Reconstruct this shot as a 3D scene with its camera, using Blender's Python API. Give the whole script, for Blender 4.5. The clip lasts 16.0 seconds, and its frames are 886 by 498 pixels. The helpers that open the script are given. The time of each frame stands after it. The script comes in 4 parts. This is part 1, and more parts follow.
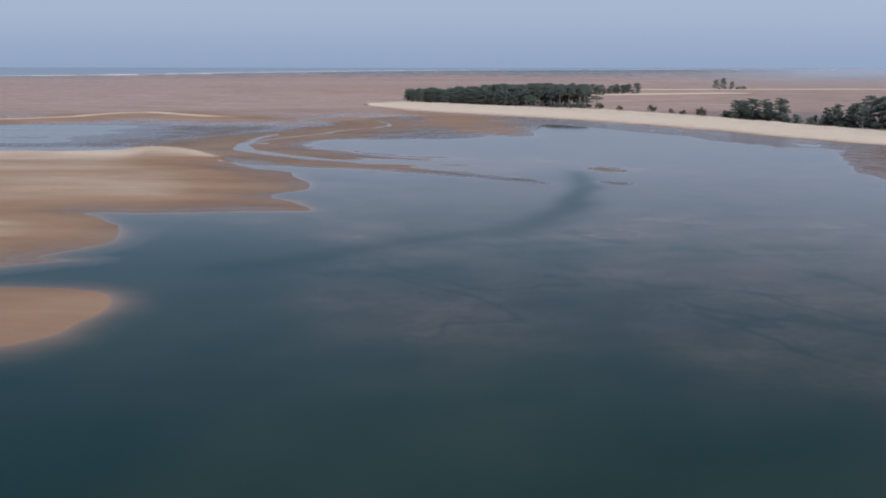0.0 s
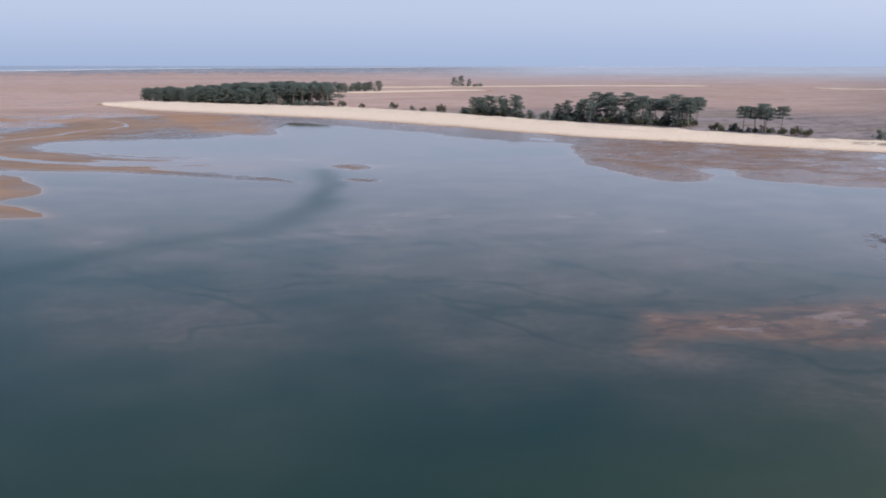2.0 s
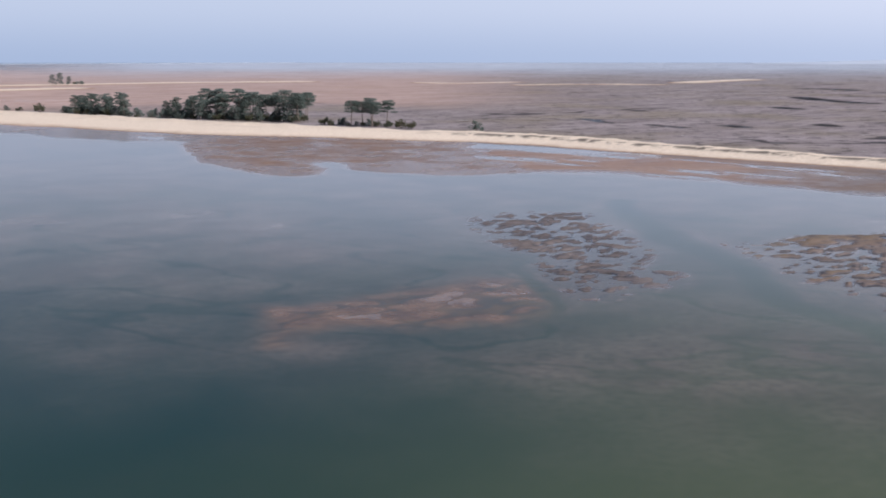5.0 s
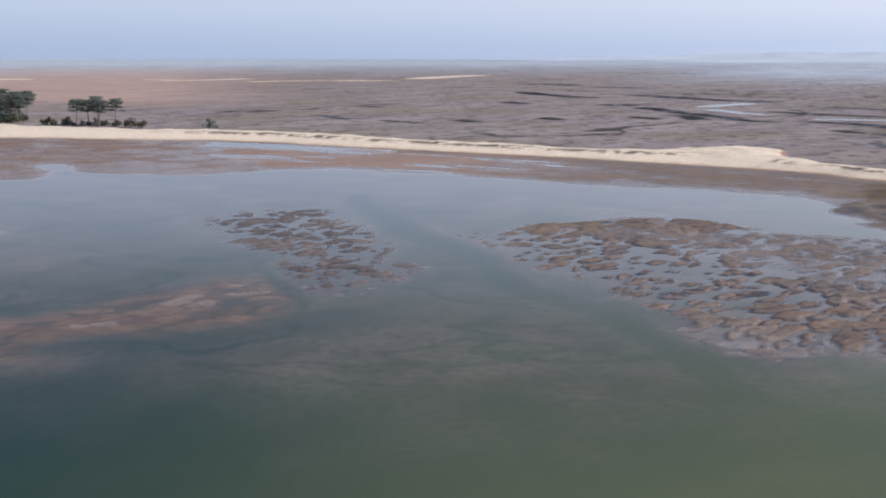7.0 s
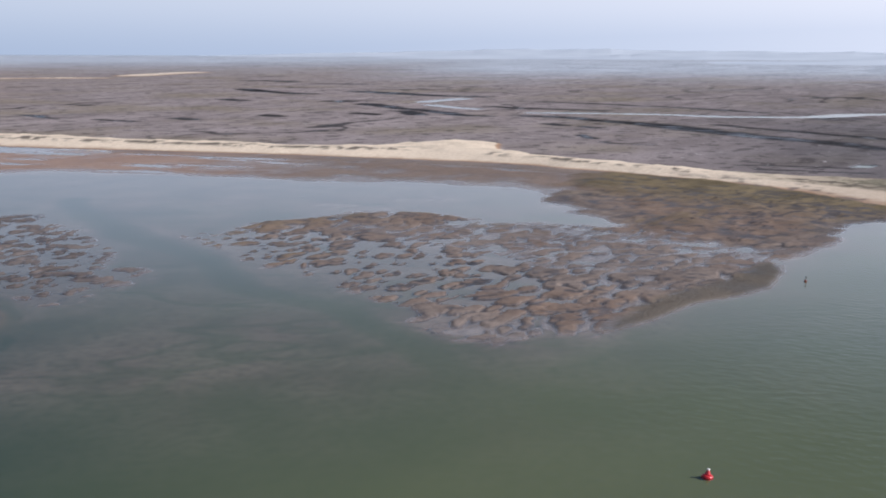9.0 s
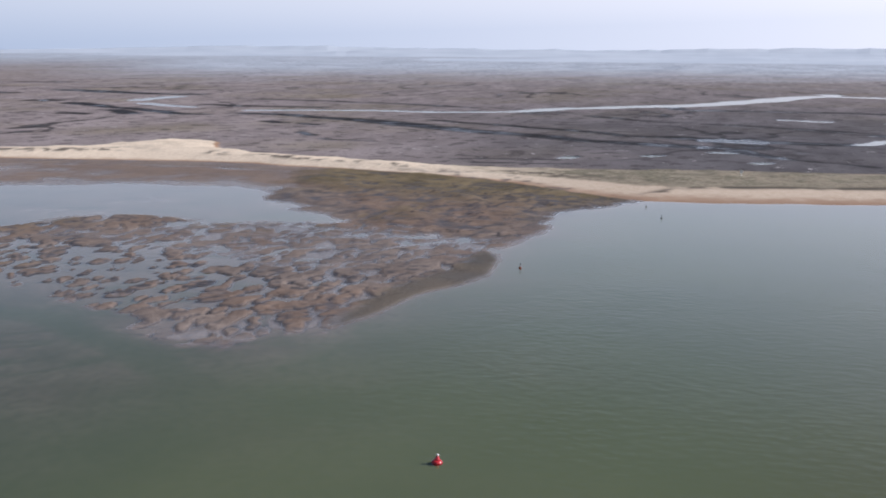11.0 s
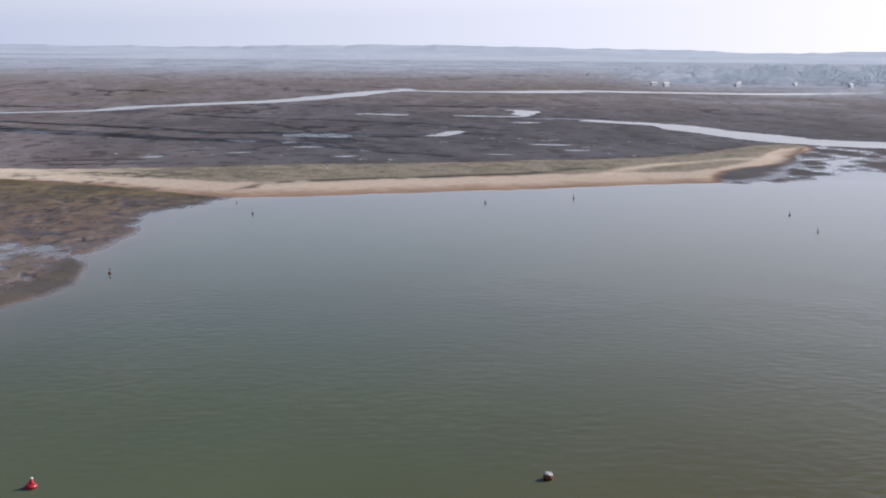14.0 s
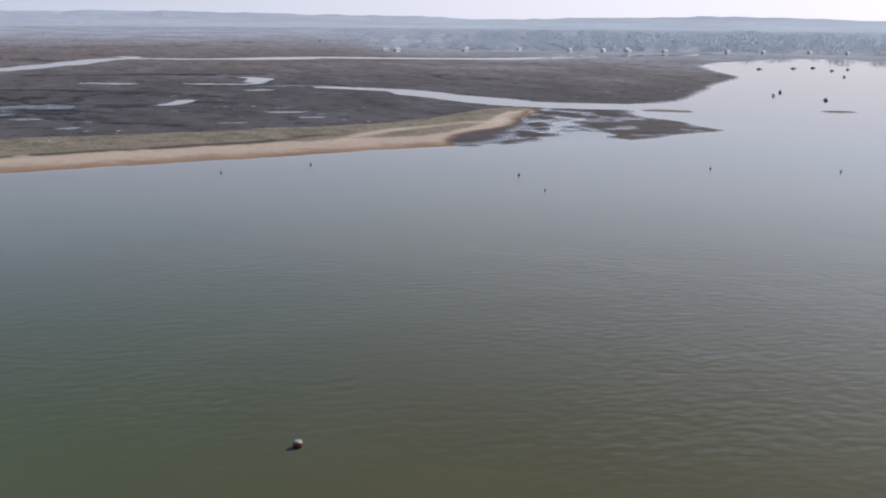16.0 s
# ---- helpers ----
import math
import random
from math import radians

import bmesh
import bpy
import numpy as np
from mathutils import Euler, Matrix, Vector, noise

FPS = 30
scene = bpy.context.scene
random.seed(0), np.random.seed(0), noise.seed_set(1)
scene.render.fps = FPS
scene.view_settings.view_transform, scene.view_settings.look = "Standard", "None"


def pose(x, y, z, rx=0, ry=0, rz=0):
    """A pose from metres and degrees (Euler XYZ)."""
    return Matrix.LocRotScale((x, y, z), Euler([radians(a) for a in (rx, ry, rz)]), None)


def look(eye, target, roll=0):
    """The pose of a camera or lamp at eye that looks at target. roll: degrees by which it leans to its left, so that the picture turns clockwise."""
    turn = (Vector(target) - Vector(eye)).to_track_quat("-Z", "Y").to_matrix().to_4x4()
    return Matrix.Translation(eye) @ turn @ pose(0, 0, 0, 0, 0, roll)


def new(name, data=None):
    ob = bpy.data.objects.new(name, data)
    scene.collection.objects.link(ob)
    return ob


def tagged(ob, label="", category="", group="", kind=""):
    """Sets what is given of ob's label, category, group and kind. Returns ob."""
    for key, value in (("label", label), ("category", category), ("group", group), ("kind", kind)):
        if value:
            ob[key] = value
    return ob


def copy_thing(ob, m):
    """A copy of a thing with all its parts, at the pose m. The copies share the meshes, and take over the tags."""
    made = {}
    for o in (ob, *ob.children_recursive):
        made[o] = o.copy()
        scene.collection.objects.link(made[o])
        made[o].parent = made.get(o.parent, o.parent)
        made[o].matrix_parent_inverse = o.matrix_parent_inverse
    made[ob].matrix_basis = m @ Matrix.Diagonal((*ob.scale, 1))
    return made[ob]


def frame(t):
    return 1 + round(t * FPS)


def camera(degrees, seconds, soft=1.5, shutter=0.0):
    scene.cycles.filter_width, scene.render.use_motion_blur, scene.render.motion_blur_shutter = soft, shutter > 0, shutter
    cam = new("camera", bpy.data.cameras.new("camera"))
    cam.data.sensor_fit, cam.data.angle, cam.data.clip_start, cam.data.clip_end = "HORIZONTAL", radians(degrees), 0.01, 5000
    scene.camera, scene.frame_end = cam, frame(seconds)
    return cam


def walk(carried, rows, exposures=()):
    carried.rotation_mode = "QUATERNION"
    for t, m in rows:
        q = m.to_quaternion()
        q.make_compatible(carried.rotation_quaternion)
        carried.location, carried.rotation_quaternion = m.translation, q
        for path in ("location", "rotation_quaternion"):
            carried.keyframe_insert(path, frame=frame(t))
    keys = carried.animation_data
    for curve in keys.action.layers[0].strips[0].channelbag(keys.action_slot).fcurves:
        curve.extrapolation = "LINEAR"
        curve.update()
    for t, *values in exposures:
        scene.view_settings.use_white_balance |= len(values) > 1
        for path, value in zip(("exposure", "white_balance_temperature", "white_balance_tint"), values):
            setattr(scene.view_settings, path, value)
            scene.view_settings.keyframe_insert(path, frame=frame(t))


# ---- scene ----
# An estuary seen from a hovering drone, 30 m over the harbour, that turns from north to east-south-east.
EYE = (0.0, 0.0, 30.0)
# seconds, heading to the right of +y, pitch, roll
TURNS = [
    (0.0, 0.01, -9.55, 0.08), (0.5, 3.27, -9.57, 0.07), (1.0, 6.55, -9.6, 0.07), (1.5, 9.79, -9.61, 0.07), (2.0, 13.05, -9.63, 0.08),
    (2.5, 16.29, -9.65, 0.08), (3.0, 19.57, -9.67, 0.06), (3.5, 22.87, -9.7, 0.08), (4.0, 26.17, -9.74, 0.05), (6.5, 42.67, -9.93, 0.02),
    (7.0, 46.13, -9.98, 0.05), (7.5, 49.56, -10.03, 0.08), (8.0, 53.02, -10.08, 0.1), (8.5, 56.69, -10.1, 0.15), (9.0, 60.28, -10.13, 0.18),
    (11.5, 78.16, -10.23, 0.41), (12.0, 81.73, -10.24, 0.45), (12.5, 85.29, -10.26, 0.46), (13.0, 88.82, -10.26, 0.44), (13.5, 92.21, -10.27, 0.44),
    (14.0, 95.55, -10.27, 0.43), (14.5, 98.92, -10.28, 0.43), (15.0, 102.28, -10.29, 0.44),
    (15.4, 105.0, -10.3, 0.46), (15.5, 105.67, -10.37, 0.47), (15.6, 106.35, -10.66, 0.47), (15.8, 107.71, -11.25, 0.47), (16.0, 109.07, -11.85, 0.47)]

# the drone's camera opens up a little after the dark start, and closes towards the glare
EXPOSURES = [(0.0, -0.22, 5850.0, 10.0), (1.5, 0.08, 5950.0, 13.0), (3.5, 0.2, 6050.0, 15.0), (7.0, 0.15, 6050.0, 12.0), (9.0, 0.14, 6100.0, 11.0), (12.5, 0.06, 6080.0, 13.0),
             (14.0, -0.05, 6080.0, 13.0), (16.0, -0.26, 6050.0, 12.0)]


def aim(heading, pitch, roll):
    a, b = radians(heading), radians(pitch)
    way = Vector((math.sin(a) * math.cos(b), math.cos(a) * math.cos(b), math.sin(b)))
    return look(EYE, Vector(EYE) + 100 * way, roll)


cam = camera(43.28, 16.0, soft=1.9)
walk(cam, [(t, aim(a, b, c)) for t, a, b, c in TURNS], EXPOSURES)

# ---- daylight: a hazy sun in the south-south-east ----
SUN_AZ, SUN_EL = 160.0, 33.0
SKY = 0.06
HAZE_NORTH, HAZE_SOUTH = (0.48, 0.54, 0.645, 1.0), (1.42, 1.32, 1.33, 1.0)
world = bpy.data.worlds.new("world")
scene.world = world
world.use_nodes = True
wn, wl = world.node_tree.nodes, world.node_tree.links
wn.clear()
w_out = wn.new("ShaderNodeOutputWorld")
w_bg = wn.new("ShaderNodeBackground")
w_sky = wn.new("ShaderNodeTexSky")
w_sky.sky_type, w_sky.sun_disc = "NISHITA", False
w_sky.sun_elevation, w_sky.sun_rotation = radians(SUN_EL), radians(SUN_AZ)
w_sky.air_density, w_sky.dust_density, w_sky.ozone_density = 1.0, 1.2, 2.0
w_bg.inputs["Strength"].default_value = 1.0


def sky_node(kind, **values):
    n = wn.new(kind)
    for k, v in values.items():
        n.inputs[int(k[1:])].default_value = v
    return n


# sea haze lies along the horizon, paler towards the sun
w_geo = wn.new("ShaderNodeTexCoord")
w_xyz = wn.new("ShaderNodeSeparateXYZ")
wl.new(w_geo.outputs["Generated"], w_xyz.inputs[0])
w_dot = wn.new("ShaderNodeVectorMath")
w_dot.operation = "DOT_PRODUCT"
wl.new(w_geo.outputs["Generated"], w_dot.inputs[0])
w_dot.inputs[1].default_value = (math.sin(radians(SUN_AZ)), math.cos(radians(SUN_AZ)), 0.0)
w_turn = wn.new("ShaderNodeMath")
w_turn.operation = "ARCCOSINE"
wl.new(w_dot.outputs["Value"], w_turn.inputs[0])
w_side = sky_node("ShaderNodeMapRange", i1=2.8, i2=0.3)
wl.new(w_turn.outputs[0], w_side.inputs[0])
w_bow = wn.new("ShaderNodeMath")
w_bow.operation = "POWER"
w_bow.inputs[1].default_value = 2.2
wl.new(w_side.outputs[0], w_bow.inputs[0])
w_haze = wn.new("ShaderNodeMix")
w_haze.data_type = "RGBA"
w_haze.inputs[6].default_value, w_haze.inputs[7].default_value = HAZE_NORTH, HAZE_SOUTH
wl.new(w_bow.outputs[0], w_haze.inputs[0])
w_low = sky_node("ShaderNodeMapRange", i1=-0.01, i2=0.05)
w_low.interpolation_type = "SMOOTHSTEP"
wl.new(w_xyz.outputs[2], w_low.inputs[0])
w_dip = wn.new("ShaderNodeMix")
w_dip.data_type, w_dip.blend_type = "RGBA", "MULTIPLY"
w_dip.inputs[0].default_value = 1.0
w_tone = wn.new("ShaderNodeMix")
w_tone.data_type = "RGBA"
w_tone.inputs[6].default_value, w_tone.inputs[7].default_value = (0.74, 0.80, 0.88, 1.0), (1.0, 1.0, 1.0, 1.0)
w_clear = wn.new("ShaderNodeMath")
w_clear.operation = "MAXIMUM"
wl.new(w_low.outputs[0], w_clear.inputs[0])
w_thin = sky_node("ShaderNodeMapRange", i1=0.35, i2=0.82)
wl.new(w_side.outputs[0], w_thin.inputs[0])
wl.new(w_thin.outputs[0], w_clear.inputs[1])
wl.new(w_clear.outputs[0], w_tone.inputs[0])
wl.new(w_haze.outputs[2], w_dip.inputs[6])
wl.new(w_tone.outputs[2], w_dip.inputs[7])
# above the haze line the air is clearer and bluer
w_rise = sky_node("ShaderNodeMapRange", i1=0.045, i2=0.11)
wl.new(w_xyz.outputs[2], w_rise.inputs[0])
w_air = wn.new("ShaderNodeMix")
w_air.data_type, w_air.blend_type = "RGBA", "MULTIPLY"
w_air.inputs[7].default_value = (0.94, 1.055, 1.17, 1.0)
w_both = wn.new("ShaderNodeMath")
w_both.operation = "MULTIPLY"
wl.new(w_rise.outputs[0], w_both.inputs[0])
w_near = wn.new("ShaderNodeMath")
w_near.operation = "POWER"
w_near.inputs[1].default_value = 2.0
wl.new(w_side.outputs[0], w_near.inputs[0])
w_some = sky_node("ShaderNodeMapRange", i3=0.4)
wl.new(w_near.outputs[0], w_some.inputs[0])
wl.new(w_some.outputs[0], w_both.inputs[1])
wl.new(w_both.outputs[0], w_air.inputs[0])
wl.new(w_dip.outputs[2], w_air.inputs[6])
w_dim = wn.new("ShaderNodeMix")
w_dim.data_type, w_dim.blend_type = "RGBA", "MULTIPLY"
w_dim.inputs[0].default_value = 1.0
w_dim.inputs[7].default_value = (SKY, SKY, SKY, 1.0)
wl.new(w_sky.outputs[0], w_dim.inputs[6])
w_reach = sky_node("ShaderNodeMapRange", i1=2.8, i2=0.3, i3=0.2, i4=0.46)
wl.new(w_turn.outputs[0], w_reach.inputs[0])
w_up = sky_node("ShaderNodeMapRange", i1=0.08, i2=0.30)
wl.new(w_reach.outputs[0], w_up.inputs[2])
w_up.interpolation_type = "SMOOTHSTEP"
wl.new(w_xyz.outputs[2], w_up.inputs[0])
w_all = wn.new("ShaderNodeMix")
w_all.data_type = "RGBA"
wl.new(w_up.outputs[0], w_all.inputs[0])
wl.new(w_air.outputs[2], w_all.inputs[6])
wl.new(w_dim.outputs[2], w_all.inputs[7])
wl.new(w_all.outputs[2], w_bg.inputs["Color"])
wl.new(w_bg.outputs[0], w_out.inputs["Surface"])

sun = new("sun", bpy.data.lights.new("sun", "SUN"))
sun.data.energy, sun.data.angle, sun.data.color = 4.9, radians(3.0), (1.0, 0.955, 0.91)
sa, se = radians(SUN_AZ), radians(SUN_EL)
sun.matrix_world = look((0, 0, 500), Vector((0, 0, 500)) - Vector((math.sin(sa) * math.cos(se), math.cos(sa) * math.cos(se), math.sin(se))))


# ---- material helpers ----
class Nodes:
    """A small builder of node materials."""

    def __init__(self, name):
        self.mat = bpy.data.materials.new(name)
        self.mat.use_nodes = True
        self.nt = self.mat.node_tree
        self.bsdf = self.nt.nodes["Principled BSDF"]
        self.out = self.nt.nodes["Material Output"]
        self.where = self.nt.nodes.new("ShaderNodeNewGeometry").outputs["Position"]

    def put(self, socket, value):
        if hasattr(value, "is_linked"):
            self.nt.links.new(value, socket)
        else:
            socket.default_value = value

    def noise(self, scale, detail=4.0, rough=0.55, stretch=None, vector=None):
        n = self.nt.nodes.new("ShaderNodeTexNoise")
        n.inputs["Scale"].default_value, n.inputs["Detail"].default_value, n.inputs["Roughness"].default_value = scale, detail, rough
        v = vector or self.where
        if stretch:
            m = self.nt.nodes.new("ShaderNodeMapping")
            m.inputs["Scale"].default_value = stretch
            self.put(m.inputs["Vector"], v)
            v = m.outputs[0]
        self.put(n.inputs["Vector"], v)
        return n.outputs["Fac"]

    def math(self, op, a, b=0.0, clamp=False):
        n = self.nt.nodes.new("ShaderNodeMath")
        n.operation, n.use_clamp = op, clamp
        self.put(n.inputs[0], a)
        self.put(n.inputs[1], b)
        return n.outputs[0]

    def ramp(self, fac, lo, hi, a=0.0, b=1.0):
        n = self.nt.nodes.new("ShaderNodeMapRange")
        n.interpolation_type = "SMOOTHSTEP"
        for i, v in enumerate((fac, lo, hi, a, b)):
            self.put(n.inputs[i], v)
        return n.outputs[0]

    def mix(self, fac, a, b):
        n = self.nt.nodes.new("ShaderNodeMix")
        n.data_type = "RGBA"
        self.put(n.inputs[0], fac)
        for s, v in ((n.inputs[6], a), (n.inputs[7], b)):
            self.put(s, (*v, 1.0) if isinstance(v, tuple) else v)
        return n.outputs[2]

    def mask(self, name):
        n = self.nt.nodes.new("ShaderNodeAttribute")
        n.attribute_name = name
        return n.outputs["Fac"]

    def height(self):
        n = self.nt.nodes.new("ShaderNodeSeparateXYZ")
        self.put(n.inputs[0], self.where)
        return n.outputs[2]

    def rand(self):
        return self.nt.nodes.new("ShaderNodeObjectInfo").outputs["Random"]

    def island(self):
        return self.nt.nodes.new("ShaderNodeNewGeometry").outputs["Random Per Island"]

    def bump(self, height, strength, distance):
        n = self.nt.nodes.new("ShaderNodeBump")
        n.inputs["Strength"].default_value, n.inputs["Distance"].default_value = strength, distance
        self.put(n.inputs["Height"], height)
        return n.outputs[0]

    def set(self, color=None, rough=None, normal=None, spec=None):
        for key, v in (("Base Color", color), ("Roughness", rough), ("Normal", normal), ("Specular IOR Level", spec)):
            if v is not None:
                self.put(self.bsdf.inputs[key], (*v, 1.0) if isinstance(v, tuple) else v)
        return self.mat


def simple(name, a, b, scale, rough=0.8, bump=0.0):
    n = Nodes(name)
    f = n.noise(scale, 5.0)
    return n.set(n.mix(n.ramp(f, 0.3, 0.7), a, b), rough, n.bump(n.noise(scale * 4), bump, 0.05) if bump else None)


# ---- materials ----
def ground_material():
    n = Nodes("estuary_bed")
    fine, mid, big = n.noise(0.9, 6.0), n.noise(0.09, 5.0), n.noise(0.013, 4.0)
    streak = n.noise(0.05, 5.0, 0.6, (0.35, 1.0, 1.0))
    mud = n.mix(n.ramp(mid, 0.3, 0.7), (0.165, 0.13, 0.113), (0.245, 0.197, 0.171))
    mud = n.mix(n.ramp(fine, 0.35, 0.75, 0.0, 0.6), mud, (0.10, 0.082, 0.075))
    wet_sand = n.mix(n.ramp(streak, 0.3, 0.7), (0.288, 0.173, 0.108), (0.39, 0.252, 0.168))
    dry_sand = n.mix(n.ramp(fine, 0.3, 0.7), (0.65, 0.525, 0.405), (0.76, 0.635, 0.50))
    marsh = n.mix(n.ramp(streak, 0.32, 0.68), (0.225, 0.187, 0.183), (0.335, 0.282, 0.278))
    marsh = n.mix(n.ramp(fine, 0.4, 0.75, 0.0, 0.5), marsh, (0.11, 0.09, 0.08))
    marsh = n.mix(n.ramp(big, 0.45, 0.7, 0.0, 0.6), marsh, (0.22, 0.18, 0.12))
    green = n.mix(n.ramp(mid, 0.35, 0.65), (0.118, 0.092, 0.054), (0.19, 0.146, 0.088))
    weed_and_mirror = n.mix(n.ramp(n.noise(0.25, 5.0), 0.35, 0.65), (0.145, 0.085, 0.055), (0.235, 0.14, 0.085))
    grass = n.mix(n.ramp(fine, 0.35, 0.7), (0.165, 0.145, 0.10), (0.28, 0.245, 0.175))
    pink = n.mix(n.ramp(streak, 0.3, 0.7), (0.39, 0.26, 0.215), (0.50, 0.36, 0.305))
    sand = n.mask("sand")
    col = n.mix(n.mask("veg"), n.mix(n.mask("pink"), mud, pink), marsh)
    # brown of weed and mud, also used for painted shore reflections
    col = n.mix(n.mask("weed_and_mirror"), col, weed_and_mirror)
    col = n.mix(n.mask("green"), col, green)
    col = n.mix(n.ramp(sand, 0.0, 0.5), col, wet_sand)
    col = n.mix(n.ramp(sand, 0.5, 1.0), col, dry_sand)
    col = n.mix(n.mask("grass"), col, grass)
    # Far ground is tinted pale blue-grey: distance haze put into its colour.
    col = n.mix(n.mask("hazed_land"), col, n.mix(n.ramp(n.noise(0.012, 4.0, 0.6, (0.5, 1.6, 1.0)), 0.35, 0.65), (0.36, 0.39, 0.45), (0.48, 0.51, 0.57)))
    # dark carries marsh tone, wet mud and the shade painted on mud edges
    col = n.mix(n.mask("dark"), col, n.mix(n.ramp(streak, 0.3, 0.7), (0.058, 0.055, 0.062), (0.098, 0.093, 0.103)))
    dash, fleck = n.noise(0.13, 4.0, 0.65), n.noise(0.16, 4.0, 0.65, (1.0, 1.0, 7.0))
    col = n.mix(n.math("MULTIPLY", n.mask("veg"), n.ramp(dash, 0.54, 0.60, 0.0, 0.6)), col, (0.04, 0.034, 0.034))
    # Pale flecks paint the sky shine of pools too small to model.
    col = n.mix(n.math("MULTIPLY", n.mask("veg"), n.ramp(fleck, 0.67, 0.70, 0.0, 0.8)), col, (0.44, 0.41, 0.41))
    col = n.mix(n.mask("black"), col, (0.022, 0.019, 0.02))
    z = n.height()
    # silt hangs in the deeper water
    murk = n.math("SUBTRACT", 1.0, n.math("POWER", 2.718, n.math("MULTIPLY", n.math("MINIMUM", z, 0.0), 16.7)))
    silt = n.mix(n.mask("silt"), (0.004, 0.033, 0.026), (0.102, 0.124, 0.062))
    # browner water body towards the south, by heading from the drone
    silt = n.mix(n.mask("brown_south"), silt, (0.114, 0.100, 0.030))
    silt = n.mix(n.ramp(big, 0.35, 0.65, 0.0, 0.15), silt, (0.02, 0.03, 0.02))
    col = n.mix(murk, col, silt)
    dry = n.ramp(n.math("ADD", z, n.ramp(mid, 0.3, 0.7, -0.04, 0.04)), 0.0, 0.22)
    dry = n.math("MAXIMUM", dry, n.ramp(sand, 0.15, 0.4))
    rough = n.math("MAXIMUM", n.ramp(dry, 0.0, 1.0, 0.2, 0.85), n.ramp(z, -0.009, 0.0, 1.0, 0.0))
    relief = n.nt.nodes.new("ShaderNodeBump")
    n.put(relief.inputs["Height"], n.noise(1.1, 7.0, 0.65))
    n.put(relief.inputs["Strength"], n.ramp(z, -0.015, 0.03, 0.05, 0.55))
    relief.inputs["Distance"].default_value = 0.35
    return n.set(col, rough, relief.outputs[0], n.math("MULTIPLY", n.ramp(z, -0.009, 0.0), n.ramp(dry, 0.0, 1.0, 0.5, 0.08)))


def water_material():
    n = Nodes("estuary_water")
    calm = n.mask("calm")
    swell = n.math("ADD", n.noise(1.0, 3.0, 0.5, (1.0, 0.6, 1.0)), n.math("MULTIPLY", n.noise(0.09, 3.0), 1.2))
    gust = n.ramp(n.noise(0.02, 3.0, 0.6), 0.35, 0.65, 0.45, 1.0)
    b = n.nt.nodes.new("ShaderNodeBump")
    n.put(b.inputs["Height"], swell)
    n.put(b.inputs["Strength"], n.math("MULTIPLY", gust, n.mask("ripple")))
    b.inputs["Distance"].default_value = 0.6
    fres = n.nt.nodes.new("ShaderNodeFresnel")
    # IOR climbs past real water's where the mask asks for brighter reflections.
    n.put(fres.inputs["IOR"], n.math("ADD", n.ramp(calm, 0.0, 1.0, 1.13, 1.7), n.ramp(calm, 1.0, 1.6, 0.0, 0.55)))
    n.put(fres.inputs["Normal"], b.outputs[0])
    gloss = n.nt.nodes.new("ShaderNodeBsdfGlossy")
    n.put(gloss.inputs["Roughness"], n.ramp(calm, 0.0, 0.7, 0.14, 0.03))
    n.put(gloss.inputs["Normal"], b.outputs[0])
    clear = n.nt.nodes.new("ShaderNodeBsdfTransparent")
    m = n.nt.nodes.new("ShaderNodeMixShader")
    n.put(m.inputs[0], fres.outputs[0])
    n.put(m.inputs[1], clear.outputs[0])
    n.put(m.inputs[2], gloss.outputs[0])
    n.put(n.out.inputs["Surface"], m.outputs[0])
    return n.mat


def foliage_material(name, a, b, lit=0.4, vary=0.5):
    n = Nodes(name)
    c = n.mix(n.island(), a, b)
    c = n.mix(n.math("MULTIPLY", n.rand(), vary), c, (0.085, 0.105, 0.085))
    n.set(c, 0.7, None, 0.2)
    through_leaf = n.nt.nodes.new("ShaderNodeBsdfTranslucent")
    n.put(through_leaf.inputs["Color"], c)
    m = n.nt.nodes.new("ShaderNodeMixShader")
    m.inputs[0].default_value = lit
    n.put(m.inputs[1], n.bsdf.outputs[0])
    n.put(m.inputs[2], through_leaf.outputs[0])
    n.put(n.out.inputs["Surface"], m.outputs[0])
    return n.mat


M_GROUND, M_WATER = ground_material(), water_material()
# Needle greens are lifted paler, with some of the air's haze painted in.
M_NEEDLE = foliage_material("pine_needles", (0.125, 0.16, 0.14), (0.19, 0.225, 0.195))
M_SCRUB = foliage_material("scrub_leaves", (0.07, 0.075, 0.04), (0.12, 0.11, 0.06))
M_BARK = simple("pine_bark", (0.13, 0.10, 0.085), (0.22, 0.17, 0.14), 3.0, 0.9, 0.4)
M_FOAM = simple("sea_foam", (0.75, 0.76, 0.78), (0.85, 0.85, 0.86), 0.2, 0.9)
M_RED = simple("red_buoy_paint", (0.55, 0.03, 0.035), (0.42, 0.02, 0.03), 4.0, 0.35)
M_RUST = simple("rusty_steel", (0.22, 0.06, 0.035), (0.12, 0.045, 0.03), 5.0, 0.7, 0.4)
M_GUANO = simple("bleached_top", (0.6, 0.58, 0.54), (0.75, 0.73, 0.7), 6.0, 0.8)
M_DARK = simple("dark_weathered_paint", (0.03, 0.035, 0.04), (0.06, 0.06, 0.06), 6.0, 0.6)
M_HULL = simple("white_hull", (0.7, 0.7, 0.7), (0.8, 0.8, 0.8), 3.0, 0.3)
M_DARKHULL = simple("dark_hull", (0.22, 0.25, 0.28), (0.30, 0.32, 0.34), 3.0, 0.4)
# Pale village walls and roofs, whitened further to hold the distance haze.
M_WALL = simple("pale_hazed_render", (0.76, 0.75, 0.73), (0.85, 0.84, 0.82), 0.6, 0.8)
